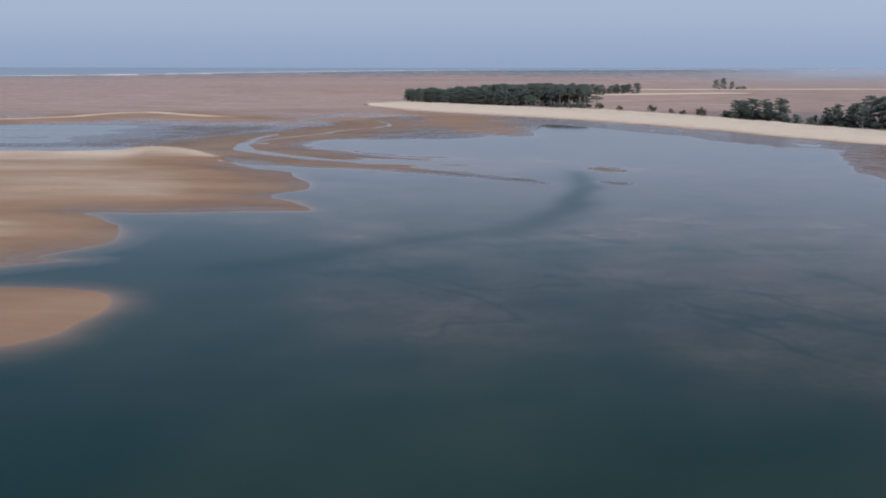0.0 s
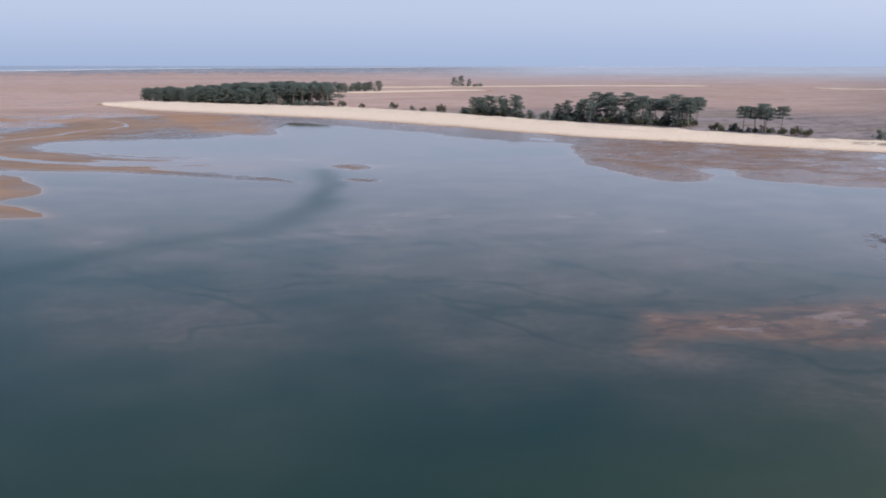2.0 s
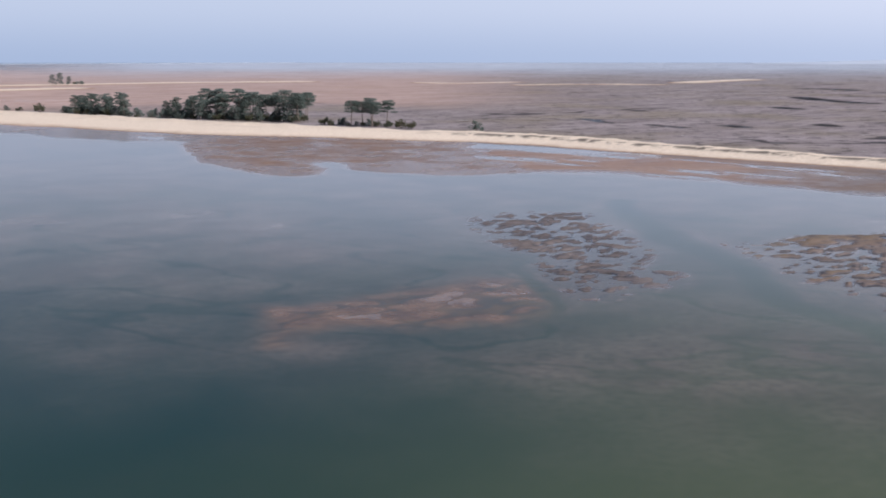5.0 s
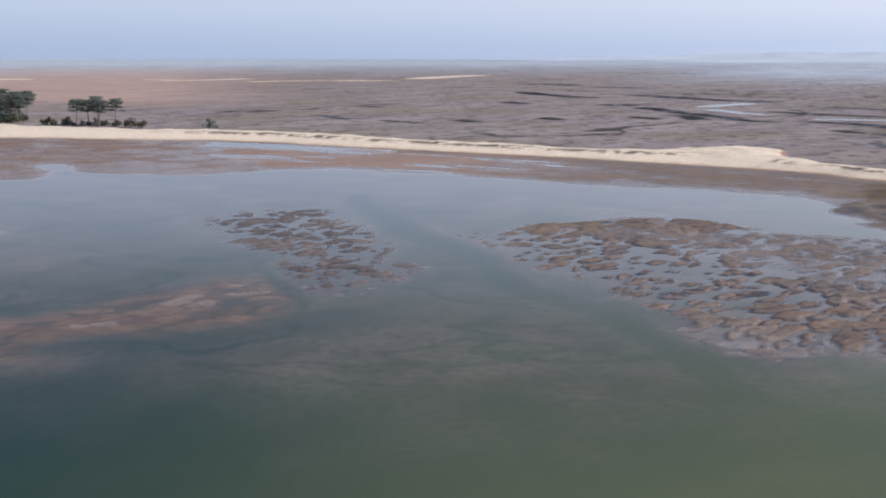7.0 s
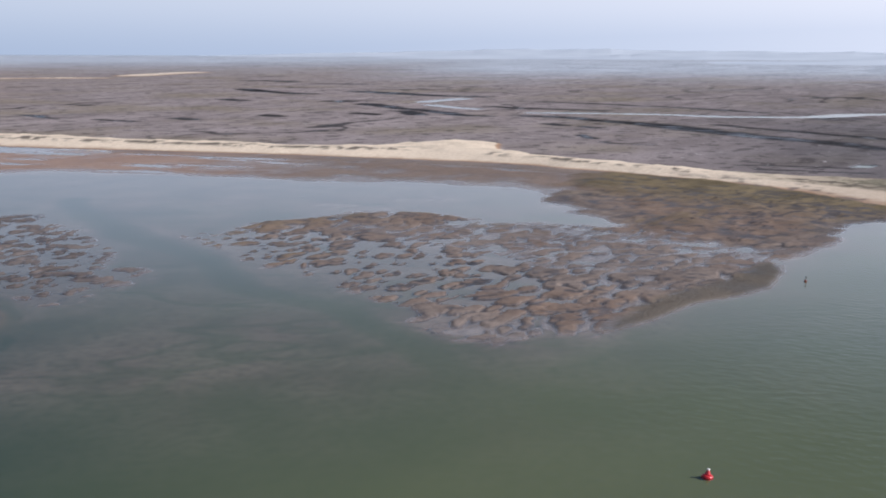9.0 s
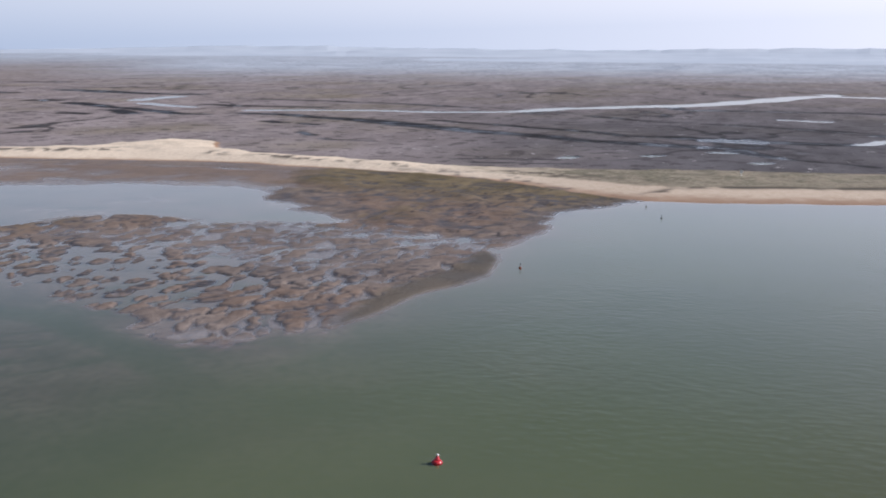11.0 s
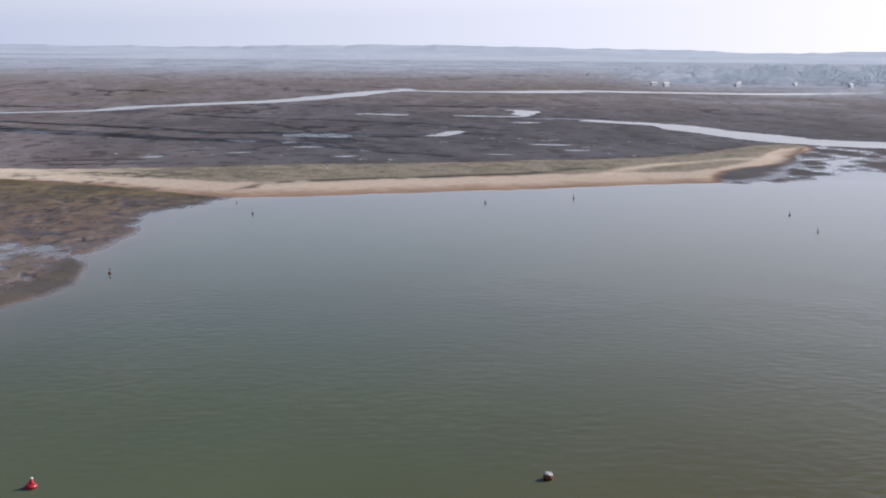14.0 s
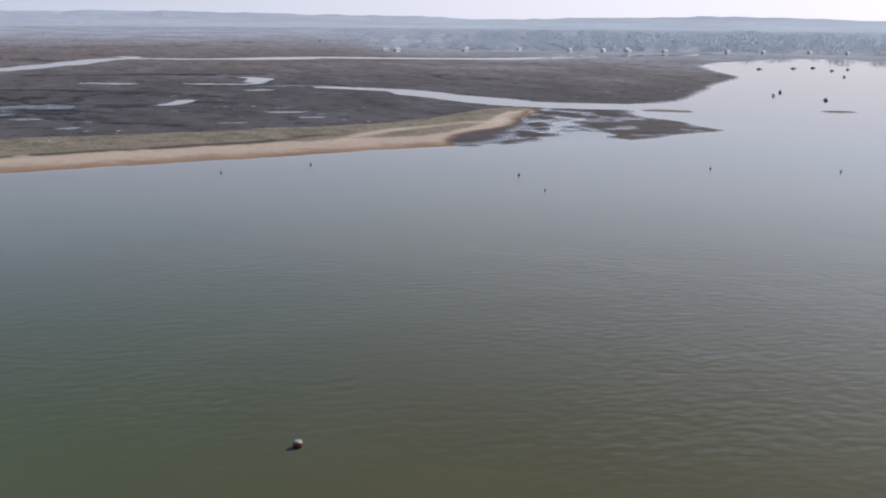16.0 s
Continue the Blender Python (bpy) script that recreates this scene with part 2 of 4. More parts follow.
M_ROOF = simple("hazed_pantile_roof", (0.72, 0.70, 0.70), (0.62, 0.61, 0.62), 1.0, 0.85)
# Hill colour holds the air's haze: paler and bluer than farmland.
M_HILL = simple("hazed_farmland", (0.42, 0.465, 0.54), (0.50, 0.54, 0.61), 0.004, 0.95)
# Far foliage is lightened and blued, with haze put into its colour.
M_FARWOOD = foliage_material("hazed_woodland", (0.42, 0.475, 0.53), (0.47, 0.525, 0.58), 0.7, 0.08)
M_POST = simple("white_post", (0.7, 0.7, 0.68), (0.8, 0.8, 0.78), 4.0, 0.6)


# ---- plan of the estuary, metres ----
FRONT = [(-49, 760), (-22, 690), (35, 623), (85, 559), (123, 483), (150, 422), (184, 380), (209, 342), (229, 305), (246, 236), (256, 197), (263, 164),
         (266, 134), (262, 100), (255, 72), (247, 57), (238, 42), (228, 29), (223, 20), (225, 8), (229, -6), (235, -32), (240, -57), (245, -84), (252, -102), (285, -122), (322, -139)]
BACK = [(-52, 775), (-30, 815), (42, 751), (104, 686), (150, 590), (180, 506), (210, 436), (232, 380), (257, 343), (270, 258), (277, 231), (276, 207), (288, 192), (312, 185), (322, 178), (320, 165), (299, 151), (287, 137), (282, 121), (280, 103), (275, 84), (274, 66), (278, 35), (284, 7), (287, -15), (290, -41), (296, -72), (303, -90), (316, -109), (335, -129), (340, -143), (327, -145)]
BANK_A = [(-420, 300), (-149, 375), (-129, 373), (-112, 378), (-108, 388), (-103, 396), (-94, 391), (-83, 376), (-66, 339), (-53, 319), (-44, 308), (-37, 291), (-33, 276), (-33, 261), (-37, 252), (-33, 242), (-26, 230), (-27, 223), (-35, 221), (-49, 222), (-61, 221), (-70, 221), (-63, 211), (-55, 198), (-56, 185), (-61, 176), (-63, 170), (-65, 161), (-200, 130), (-420, 140)]
BANK_C = [(-160, 140), (-83, 148), (-60, 148), (-50, 147), (-43, 143), (-40, 134), (-41, 124), (-44, 117), (-47, 115), (-62, 109), (-160, 100)]
RIDGE = [(-273, 552), (-223, 564), (-200, 582), (-192, 601), (-184, 627), (-172, 641), (-158, 635), (-128, 602), (-105, 591)]
CREEK = [(-42, 577), (-32, 567), (-25, 536), (-29, 513), (-39, 500), (-48, 476), (-57, 454), (-67, 434), (-73, 413), (-71, 394), (-64, 376), (-48, 356), (-32, 342), (-14, 331), (3, 322), (15, 314), (25, 298), (29, 281)]
DARK_CHANNEL = [(34, 310), (37, 290), (34, 268), (30, 248), (22, 216), (12, 199), (0, 189), (-12, 179), (-30, 160)]
BARS = [[(-45, 336), (-27, 323), (-10, 312), (5, 299), (17, 289)], [(22, 285), (26, 280)], [(44, 316), (47, 309)], [(40, 281), (45, 276)]]
DEEP = [(-600, 200), (-143, 214), (-70, 216), (-42, 212), (-23, 200), (-13, 179), (-17, 143), (-8, 121), (18, 118), (40, 109), (57, 98), (72, 76), (86, 59), (97, 46), (108, 42), (124, 40), (137, 34),
        (154, 35), (172, 34), (184, 31), (198, 33), (205, 31), (222, 22), (225, 8), (229, -6), (235, -32), (240, -57), (245, -84), (247, -117), (245, -134), (258, -168), (283, -169), (306, -173),
        (342, -193), (352, -217), (442, -289), (485, -331), (605, -381), (650, -420), (700, -515), (690, -545), (626, -535), (600, -640), (500, -2500), (-3000, -2500), (-3000, 0)]
FLATS = [(-143, 214), (-70, 216), (-42, 212), (-23, 200), (-13, 179), (-17, 143), (-8, 121), (18, 118), (40, 109), (57, 98), (72, 76), (86, 59), (97, 46), (108, 42), (137, 34),
         (172, 34), (198, 33), (222, 22), (247, 60), (258, 110), (256, 190), (240, 240), (220, 305), (195, 350), (150, 410), (110, 480), (70, 550), (20, 615), (-30, 600), (-60, 520), (-90, 520), (-180, 520), (-420, 480), (-420, 300)]
SHORE = [(-40, 640), (-26, 626), (-6, 477), (24, 442), (43, 423), (78, 388), (110, 356), (118, 332), (110, 278), (111, 263), (122, 259), (136, 277), (143, 300), (140, 268), (145, 249),
         (158, 234), (176, 228), (200, 192), (204, 157), (213, 133), (217, 108), (214, 84), (202, 66), (230, 60), (255, 90), (262, 160), (240, 250), (205, 342), (150, 420), (85, 555), (35, 620), (-25, 690)]
HUMMOCKS = [(117, 173), (136, 167), (132, 147), (116, 119), (105, 105), (97, 103), (85, 103), (87, 118), (100, 135), (108, 157)]
WEED = [(46, 108), (54, 122), (58, 118), (68, 121), (79, 126), (86, 126), (89, 121), (88, 113), (84, 106), (75, 98), (68, 99), (61, 103), (56, 106), (49, 106)]
MUDFLAT = [(132, 123), (122, 103), (112, 79), (104, 66), (99, 55), (99, 49), (106, 45), (108, 42), (124, 40), (137, 34), (154, 35), (172, 34), (184, 31), (198, 33), (205, 31), (222, 22),
           (240, 40), (237, 80), (203, 65), (181, 74), (178, 93), (179, 105), (165, 121), (144, 127)]
CHANNEL = [(158, 175), (150, 167), (136, 143), (129, 124), (118, 104), (109, 91), (105, 76), (100, 66), (94, 55), (88, 46)]
TONGUE = [(110, 43.5), (120, 43.5), (130, 43.5), (137, 42), (149, 40), (160, 38), (155, 34.5), (145, 34), (136, 35.5), (131, 37.5), (116, 40.5)]
FAR_BARS = [([(909, 912), (988, 953), (1089, 989)], 14), ([(698, 936), (762, 929), (816, 867)], 9), ([(663, 1079), (680, 1024), (761, 1041)], 9), ([(208, 1197), (297, 1202), (365, 1212), (449, 1221), (564, 1194)], 17), ([(144, 1005), (214, 1042), (275, 1068)], 15)]
GREEN = [(268, 104), (260, 60), (250, 35), (228, 20), (205, 30), (185, 32), (165, 38), (164, 50), (176, 70), (200, 86), (231, 104)]
SPIT_SAND = [(260, -66), (276, -79), (289, -100), (296, -117), (309, -130), (326, -144)]
SPIT_MUD = [(257, -89), (274, -103), (287, -118), (319, -140), (340, -151), (325, -157), (305, -148), (292, -133), (272, -123), (255, -111), (248, -103), (242, -90)]
SPIT_ISLAND = [(303, -150), (322, -162), (314, -167), (293, -171), (274, -170), (261, -171), (256, -160), (249, -144), (245, -134), (258, -134), (278, -139)]
WRACK = [(230, 22), (244, 12), (251, -8), (253, -20), (259, -43), (262, -51), (268, -61)]
SPIT_END = [(316, -130), (330, -150), (320, -162), (306, -171), (283, -168), (258, -167), (253, -151), (246, -134), (248, -117), (252, -100)]
INLET = [(458, -108), (442, -122), (430, -133), (407, -135), (394, -141), (377, -146), (360, -152), (351, -161), (342, -173), (337, -191), (334, -207)]
ISLETS = [[(304, -239), (303, -243)], [(323, -184), (318, -192)]]
FAR_CREEK = [(492, 229), (501, 214), (507, 194), (513, 174), (511, 145), (517, 125), (526, 111), (539, 102), (562, 95), (573, 79), (589, 66), (607, 47), (633, 24), (675, 5), (712, -12), (752, -27), (777, -45), (770, -54), (761, -83), (756, -118), (759, -153), (766, -130), (774, -172), (762, -210), (749, -247), (737, -285), (745, -330), (773, -389), (782, -441), (803, -499)]
POOLS = [([(673, 12), (677, -1), (696, -12)], 5.0), ([(807, -47), (798, -50)], 5), ([(506, -13), (504, -21), (499, -29)], 2.0), ([(494, -56), (487, -72), (490, -84)], 1.6), ([(536, -88), (528, -91), (502, -85)], 3.4), ([(447, -75), (448, -79)], 1.5), ([(381, -34), (389, -38), (400, -43)], 1.8), ([(337, 9), (337, 7)], 1.0), ([(321, 27), (322, 26)], 0.9), ([(309, -1), (311, -3)], 0.9), ([(346, -63), (346, -71)], 0.9), ([(313, -45), (313, -47)], 0.6), ([(327, -71), (327, -73)], 0.8), ([(306, 50), (311, 49)], 0.8), ([(613, 335), (584, 335), (558, 333)], 4.5), ([(532, 313), (515, 287), (508, 269)], 2.0)]
SLICKS = [[(214, -15), (200, -36), (192, -55), (177, -82), (174, -100)], [(264, -172), (254, -178), (240, -183), (242, -208)]]
SURF = [(-2600, 900), (-880, 2222), (-450, 3000), (0, 3700), (900, 4250), (1750, 4560), (2600, 4700)]

CREEKS_NEAR = [([(467, 218), (464, 200), (452, 183), (445, 166), (435, 150), (422, 132), (408, 114), (395, 96), (387, 83), (380, 68), (370, 57), (364, 45), (358, 31), (354, 20)], 3.6), ([(391, 24), (386, 14), (381, 3), (379, -9), (377, -20), (378, -31)], 3.2), ([(345, 7), (336, 2), (332, -1), (323, -9), (316, -17), (313, -24), (305, -31)], 1.3), ([(294, 79), (298, 69), (300, 52)], 0.6), ([(287, 70), (289, 55), (291, 45)], 0.6), ([(353, 6), (338, -1), (326, -8), (322, -11)], 1.3), ([(465, 19), (459, -1), (447, -17), (435, -35)], 1.6), ([(392, 44), (390, 30), (389, 10), (381, -8)], 1.8), ([(421, -44), (414, -51)], 2.2), ([(390, -43), (381, -54)], 2.0)]
CREEKS_FAR = [([(451, 129), (438, 111), (429, 93), (418, 75), (407, 58), (396, 45)], 1.7), ([(478, -80), (471, -92), (466, -110)], 3.2), ([(505, 70), (488, 55), (472, 41), (472, 27)], 1.5), ([(570, 16), (570, -21), (568, -51), (559, -72)], 2.2), ([(665, 552), (636, 512), (622, 480), (616, 456)], 3.0), ([(672, 452), (665, 428), (650, 399), (643, 379), (637, 359), (641, 340)], 3.4), ([(520, 348), (509, 332), (492, 307), (481, 286), (466, 265), (453, 246), (454, 238)], 2.3), ([(531, 274), (526, 254), (526, 233), (528, 210)], 2.4), ([(595, 273), (592, 239), (582, 209), (573, 175), (550, 136)], 1.5), ([(595, 42), (572, 33), (569, 1), (570, -40), (563, -96)], 1.8)]
CREEKS_SHORT = [([(469, 292), (460, 281), (445, 270)], 2.6), ([(441, 297), (436, 288)], 2.2), ([(407, 324), (402, 316)], 2.0), ([(433, 321), (440, 313)], 1.0), ([(348, 420), (339, 388)], 1.3), ([(342, 364), (340, 342)], 1.2), ([(366, 341), (363, 332)], 2.0), ([(522, 447), (515, 432)], 2.6), ([(538, 380), (537, 370)], 2.6), ([(420, 190), (415, 182)], 2.0), ([(412, 171), (407, 164)], 1.5), ([(371, 155), (358, 145)], 1.2), ([(346, 138), (343, 131)], 1.0), ([(342, 124), (344, 118)], 0.9), ([(369, 51), (361, 45)], 1.2), ([(849, 698), (843, 645)], 3.0), ([(804, 584), (817, 544)], 3.0)]
CREST_A = [(-182, 367), (-146, 367), (-126, 365), (-110, 368), (-107, 381), (-104, 391), (-97, 389), (-87, 376), (-76, 364)]
LAGOON = [(-270, 545), (-214, 541), (-187, 542), (-161, 548), (-132, 543), (-119, 520), (-111, 456), (-124, 430), (-130, 406), (-159, 403), (-200, 402)]
SIDE_RUNS = [[(24, 368), (25, 341), (27, 324)], [(-44, 391), (-25, 365), (-4, 348), (16, 331)], [(-46, 407), (-28, 387), (-4, 357)], [(32, 314), (37, 312), (38, 295)], [(-74, 424), (-72, 447), (-69, 464)], [(-62, 632), (-47, 653), (-27, 640)], [(-101, 759), (-74, 800)]]
BROWN_SHORE = [(131, 375), (117, 313), (112, 285), (113, 266), (122, 257), (133, 265), (141, 286), (148, 283), (141, 263), (144, 247), (154, 234), (168, 233), (183, 242), (187, 262), (192, 279), (217, 316), (204, 367), (177, 411)]
WEED_RUN = [(93, 128), (89, 117), (85, 108), (81, 102), (75, 97), (70, 96)]

# ---- plan arithmetic ----
def curve_points(points, closed=False, steps=3):
    """A smooth line through points."""
    p = np.array(points, float)
    n = len(p)
    out = []
    for i in range(n if closed else n - 1):
        a, b, c, d = [p[k % n] if closed else p[min(max(k, 0), n - 1)] for k in (i - 1, i, i + 1, i + 2)]
        for s in range(steps):
            t = s / steps
            out.append(0.5 * (2 * b + (c - a) * t + (2 * a - 5 * b + 4 * c - d) * t * t + (3 * b - a - 3 * c + d) * t**3))
    if not closed:
        out.append(p[-1])
    return np.array(out)


def lattice(ix, iy, seed):
    h = (ix.astype(np.int64) * 374761393 + iy.astype(np.int64) * 668265263 + seed * 982451653) & 0xFFFFFFFF
    h = ((h ^ (h >> 13)) * 1274126177) & 0xFFFFFFFF
    return ((h ^ (h >> 16)) & 0xFFFF) / 65535.0


def grain(x, y, scale, seed=0):
    """Smooth noise of about -1 to 1, with features of that many metres."""
    u, v = x / scale, y / scale
    ix, iy = np.floor(u), np.floor(v)
    fx, fy = u - ix, v - iy
    fx, fy = fx * fx * fx * (fx * (fx * 6 - 15) + 10), fy * fy * fy * (fy * (fy * 6 - 15) + 10)
    a, b, c, d = lattice(ix, iy, seed), lattice(ix + 1, iy, seed), lattice(ix, iy + 1, seed), lattice(ix + 1, iy + 1, seed)
    return 2 * ((a * (1 - fx) + b * fx) * (1 - fy) + (c * (1 - fx) + d * fx) * fy) - 1


def fractal(x, y, scale, seed=0, octaves=4):
    total, amp = 0 * x, 1.0
    for k in range(octaves):
        total, amp, scale = total + amp * grain(x + 13.7 * k, y - 7.3 * k, scale, seed + k), amp * 0.5, scale * 0.47
    return total / 1.6


def mounds(x, y, size, seed):
    """Distance to the nearest of scattered middles, and that mound's own random number."""
    u, v = x / size, y / size
    ix, iy = np.floor(u), np.floor(v)
    best, own = np.full(x.shape, 9.0), np.zeros(x.shape)
    for i in (-1, 0, 1):
        for j in (-1, 0, 1):
            cx, cy = ix + i, iy + j
            d = np.hypot(u - cx - lattice(cx, cy, seed), v - cy - lattice(cx, cy, seed + 1))
            near = d < best
            best, own = np.where(near, d, best), np.where(near, lattice(cx, cy, seed + 2), own)
    return best, own


def line_distance(x, y, points, reach, closed=False):
    """The distance from a line, up to reach; for a closed one negative inside."""
    p = np.array(points, float)
    lo, hi = p.min(0) - reach, p.max(0) + reach
    pick = np.flatnonzero((x > lo[0]) & (x < hi[0]) & (y > lo[1]) & (y < hi[1]))
    out = np.full(x.shape, float(reach))
    if not len(pick):
        return out
    px, py = x[pick], y[pick]
    best, inside = np.full(px.shape, 1e18), np.zeros(px.shape, bool)
    q = np.roll(p, -1, 0) if closed else p[1:]
    for (ax, ay), (bx, by) in zip(p[: len(q)], q):
        dx, dy = bx - ax, by - ay
        t = np.clip(((px - ax) * dx + (py - ay) * dy) / (dx * dx + dy * dy + 1e-9), 0, 1)
        best = np.minimum(best, (px - ax - t * dx) ** 2 + (py - ay - t * dy) ** 2)
        if closed and ay != by:
            inside ^= ((ay > py) != (by > py)) & (px < dx * (py - ay) / dy + ax)
    d = np.minimum(np.sqrt(best), reach)
    out[pick] = np.where(inside, -d, d) if closed else d
    return out


def step(v, lo, hi):
    t = np.clip((v - lo) / (hi - lo), 0, 1)
    return t * t * (3 - 2 * t)


def lerp(a, b, t):
    return a + (b - a) * t


def estuary(x, y):
    """Height of the ground and how much of each cover lies on it."""
    r = np.hypot(x, y)
    wx, wy = x + 2.5 * fractal(x, y, 18, 11, 3), y + 2.5 * fractal(x, y, 18, 23, 3)
    big = fractal(x, y, 60, 3, 4)
    z = 0.25 + 0.05 * big + 0.04 * fractal(x, y, 9, 5, 3)
    # bare tidal plain to the north stays wet
    sand, weed_and_mirror, green, grass, dark, black = 0 * x, 0 * x, 0 * x, 0 * x, 0 * x, 0 * x
    # saltmarsh east of the beach, bare tidal plain to the north
    az = np.degrees(np.arctan2(x, y))
    veg = step(az + 6 * big, 9, 16) * step(r, 150, 300)
    veg = veg * (1 - 0.75 * step(r + 80 * big, 560, 760) * step(az, 44, 30))
    plain = 1 - step(az + 6 * big, 9, 16) * step(r, 150, 300)
    z = lerp(z, 0.12 + 0.035 * fractal(x / 4, y, 140, 6, 3), plain)
    sand = np.maximum(sand, plain * (0.16 * step(fractal(x / 5, y, 110, 31, 3), -0.2, 0.6)))
    for line, w in FAR_BARS:
        d = line_distance(x + 8 * big, y + 8 * big, curve_points(line), 90)
        bar = step(d + 5 * fractal(x / 3, y, 40, 37, 3), 2.0 * w, 1.0 * w)
        sand, z = np.maximum(sand, bar), z + 0.5 * bar
    # the bay: shallow flats, and deep water towards the harbour
    deep = line_distance(wx, wy, DEEP, 260, True)
    d = line_distance(wx, wy, curve_points(FLATS, True, 2), 60, True)
    flat = 1 - step(np.minimum(d, deep), 3, 10)
    bed = 0.46 * (1 - np.exp(-np.maximum(-deep, 0) / 22)) * (1 + 0.15 * big)
    z = lerp(z, np.minimum(-0.012, -0.055 - bed + 0.03 * big + (0.03 + 0.06 * step(r, 250, 190)) * fractal(x, y / 1.3, 15, 8, 4) + 0.05 * step(r, 290, 220) * fractal((x + 1.3 * y) / 3.2, (y - 0.7 * x) / 1.2, 7, 48, 3) - 0.04 * step(az, 28, 4) * step(r, 330, 250) - 0.09 * step(r, 210, 140) - 0.09 * step(np.abs(fractal(x + y / 2, y / 1.6, 17, 47, 3)), 0.07, 0.01) * step(r, 260, 210) * step(deep, -15, 5) - 0.05 * step(fractal(x, y / 2, 30, 9, 4), 0.1, 0.6)), flat)
    sand, veg = sand * (1 - flat), veg * (1 - flat)
    nook = step(x, -66, -84) * step(y, 385, 402) * step(y, 620, 590)
    z = lerp(z, 0.075 + 0.03 * fractal(x / 3, y, 45, 7, 3), nook)
    d = line_distance(x + 6 * big, wy, curve_points(LAGOON, True, 2), 60, True)
    lagoon = 1 - step(d, -14, 3)
    z = lerp(z, lerp(0.03, -0.008, step(x, -118, -150)) + 0.022 * fractal(x / 4, y, 34, 18, 3), lagoon)
    upper = step(r + 22 * big, 415, 445) * step(az, 4, 0) * step(y, 640, 610)
    z = lerp(z, 0.05 + 0.03 * fractal(x / 4, y, 36, 16, 3), upper * (1 - nook))
    # mud bars, where the creek winds
    for k, bar in enumerate(BARS):
        d = line_distance(wx, wy, curve_points(bar), 40)
        z += 0.24 * np.exp(-((d / (5.5 if k == 0 else 3.6)) ** 2)) * (0.7 + 0.5 * fractal(x, y, 14, 40 + k, 3))
    wind = line_distance(wx, wy, curve_points(CREEK), 80)
    z += (0.10 + 0.07 * fractal(x / 4, y, 9, 45, 3) + 0.15 * fractal(x / 7, wind, 8, 46, 2)) * np.exp(-((wind / 30) ** 2)) * step(r, 300, 330) * lerp(1, 0.55, step(x, -20, 20))
    sand = np.maximum(sand, 0.30 * np.exp(-((wind / 40) ** 2)) * step(r, 285, 320))
    # shore of brown mud below the beach
    front, back = line_distance(wx, wy, curve_points(FRONT), 90), line_distance(wx, wy, curve_points(BACK), 90)
    d = line_distance(wx, wy, curve_points(SHORE, True, 2), 30, True)
    shore = 1 - step(d + 6 * fractal(x, y, 22, 53, 3), lerp(-13, -26, step(az, 42, 34)), 5)
    shore = shore * (1 - step(az, 3, 6) * step(az, 34, 30) * step(front + 5 * fractal(x, y, 16, 54, 3), 12, 20))
    z = lerp(z, 0.13 + 0.07 * fractal(x, y / 1.5, 25, 51, 4), shore)
    d = line_distance(wx, wy, curve_points(BROWN_SHORE, True, 2), 40, True)
    # Brown here stands for dune and tree reflections, painted into the bed.
    mirror_wash = step(az, 2, 5) * step(az, 24, 21) * (1 - step(front + 9 * fractal(x, y, 30, 58, 3), 30, 52)) * (deep > 0)
    z = lerp(z, 0.012 + 0.035 * fractal(x, y / 2, 26, 59, 3), mirror_wash * (1 - shore))
    weed_and_mirror = np.maximum(weed_and_mirror, 0.5 * mirror_wash)
    slab = 1 - step(d + 3 * fractal(x, y, 14, 52, 3), -4, 3)
    z, shore = lerp(z, 0.06 + 0.05 * fractal(x, y / 1.5, 22, 55, 3), slab), np.maximum(shore, slab)
    # Slab brown is bare mud with tree reflections painted into its colour.
    weed_and_mirror = np.maximum(weed_and_mirror, np.maximum(0.3 * shore, 0.75 * slab))
    sand = np.maximum(sand, 0.4 * shore * step(az + 3 * big, 7, 0) * step(r, 380, 480))
    z -= shore * (1 - slab) * 0.28 * step(fractal(front * 1.6, az * 2.2, 9, 57, 3), 0.18, 0.4) * step(az, 29, 33) * step(az, 56, 46) * step(front, 8, 14)
    z = np.maximum(z, lerp(-9, 0.12 + 0.04 * big, step(front, 13, 11) * step(az, 38, 44)) * step(az, 82, 78) * (deep > 4) - 9 * (deep <= 4))
    # hummocks and the broad mudflat, cut up by runnels
    hx, hy = x + 2 * fractal(x, y, 14, 61, 2), y + 2 * fractal(x, y, 14, 67, 2)
    lumps = fractal(hx, hy / 1.25, 2.6, 71, 2)
    runnel = np.abs(fractal(hx, hy / 1.4, 14, 77, 3))
    lx, ly = hx + 1.6 * fractal(x, y, 4.5, 62, 2), hy + 1.6 * fractal(x, y, 4.5, 64, 2)
    across, along = 0.57 * lx - 0.82 * ly, 0.82 * lx + 0.57 * ly
    far, own = mounds(across / 1.45, (along - 0.8 * across) / 1.1, 2.7, 74)
    pits = step(fractal(x * 1.3, y, 1.7, 76, 2), 0.28, 0.5)
    d = line_distance(wx, wy, curve_points(HUMMOCKS, True, 2), 20, True)
    hum = 1 - step(d + 5 * fractal(x, y, 9, 63, 2), -6, 4)
    near, kin = mounds(across / 1.6, (along - 0.7 * across) / 1.15, 2.0, 70)
    rise = (0.12 + 0.42 * kin + 0.18 * fractal(x, y, 18, 72, 2)) - near
    z = lerp(z, -0.04 + 0.26 * step(rise, -0.02, 0.14) + 0.04 * fractal(x, y, 1.6, 73, 2) * step(rise, -0.1, 0.1), hum)
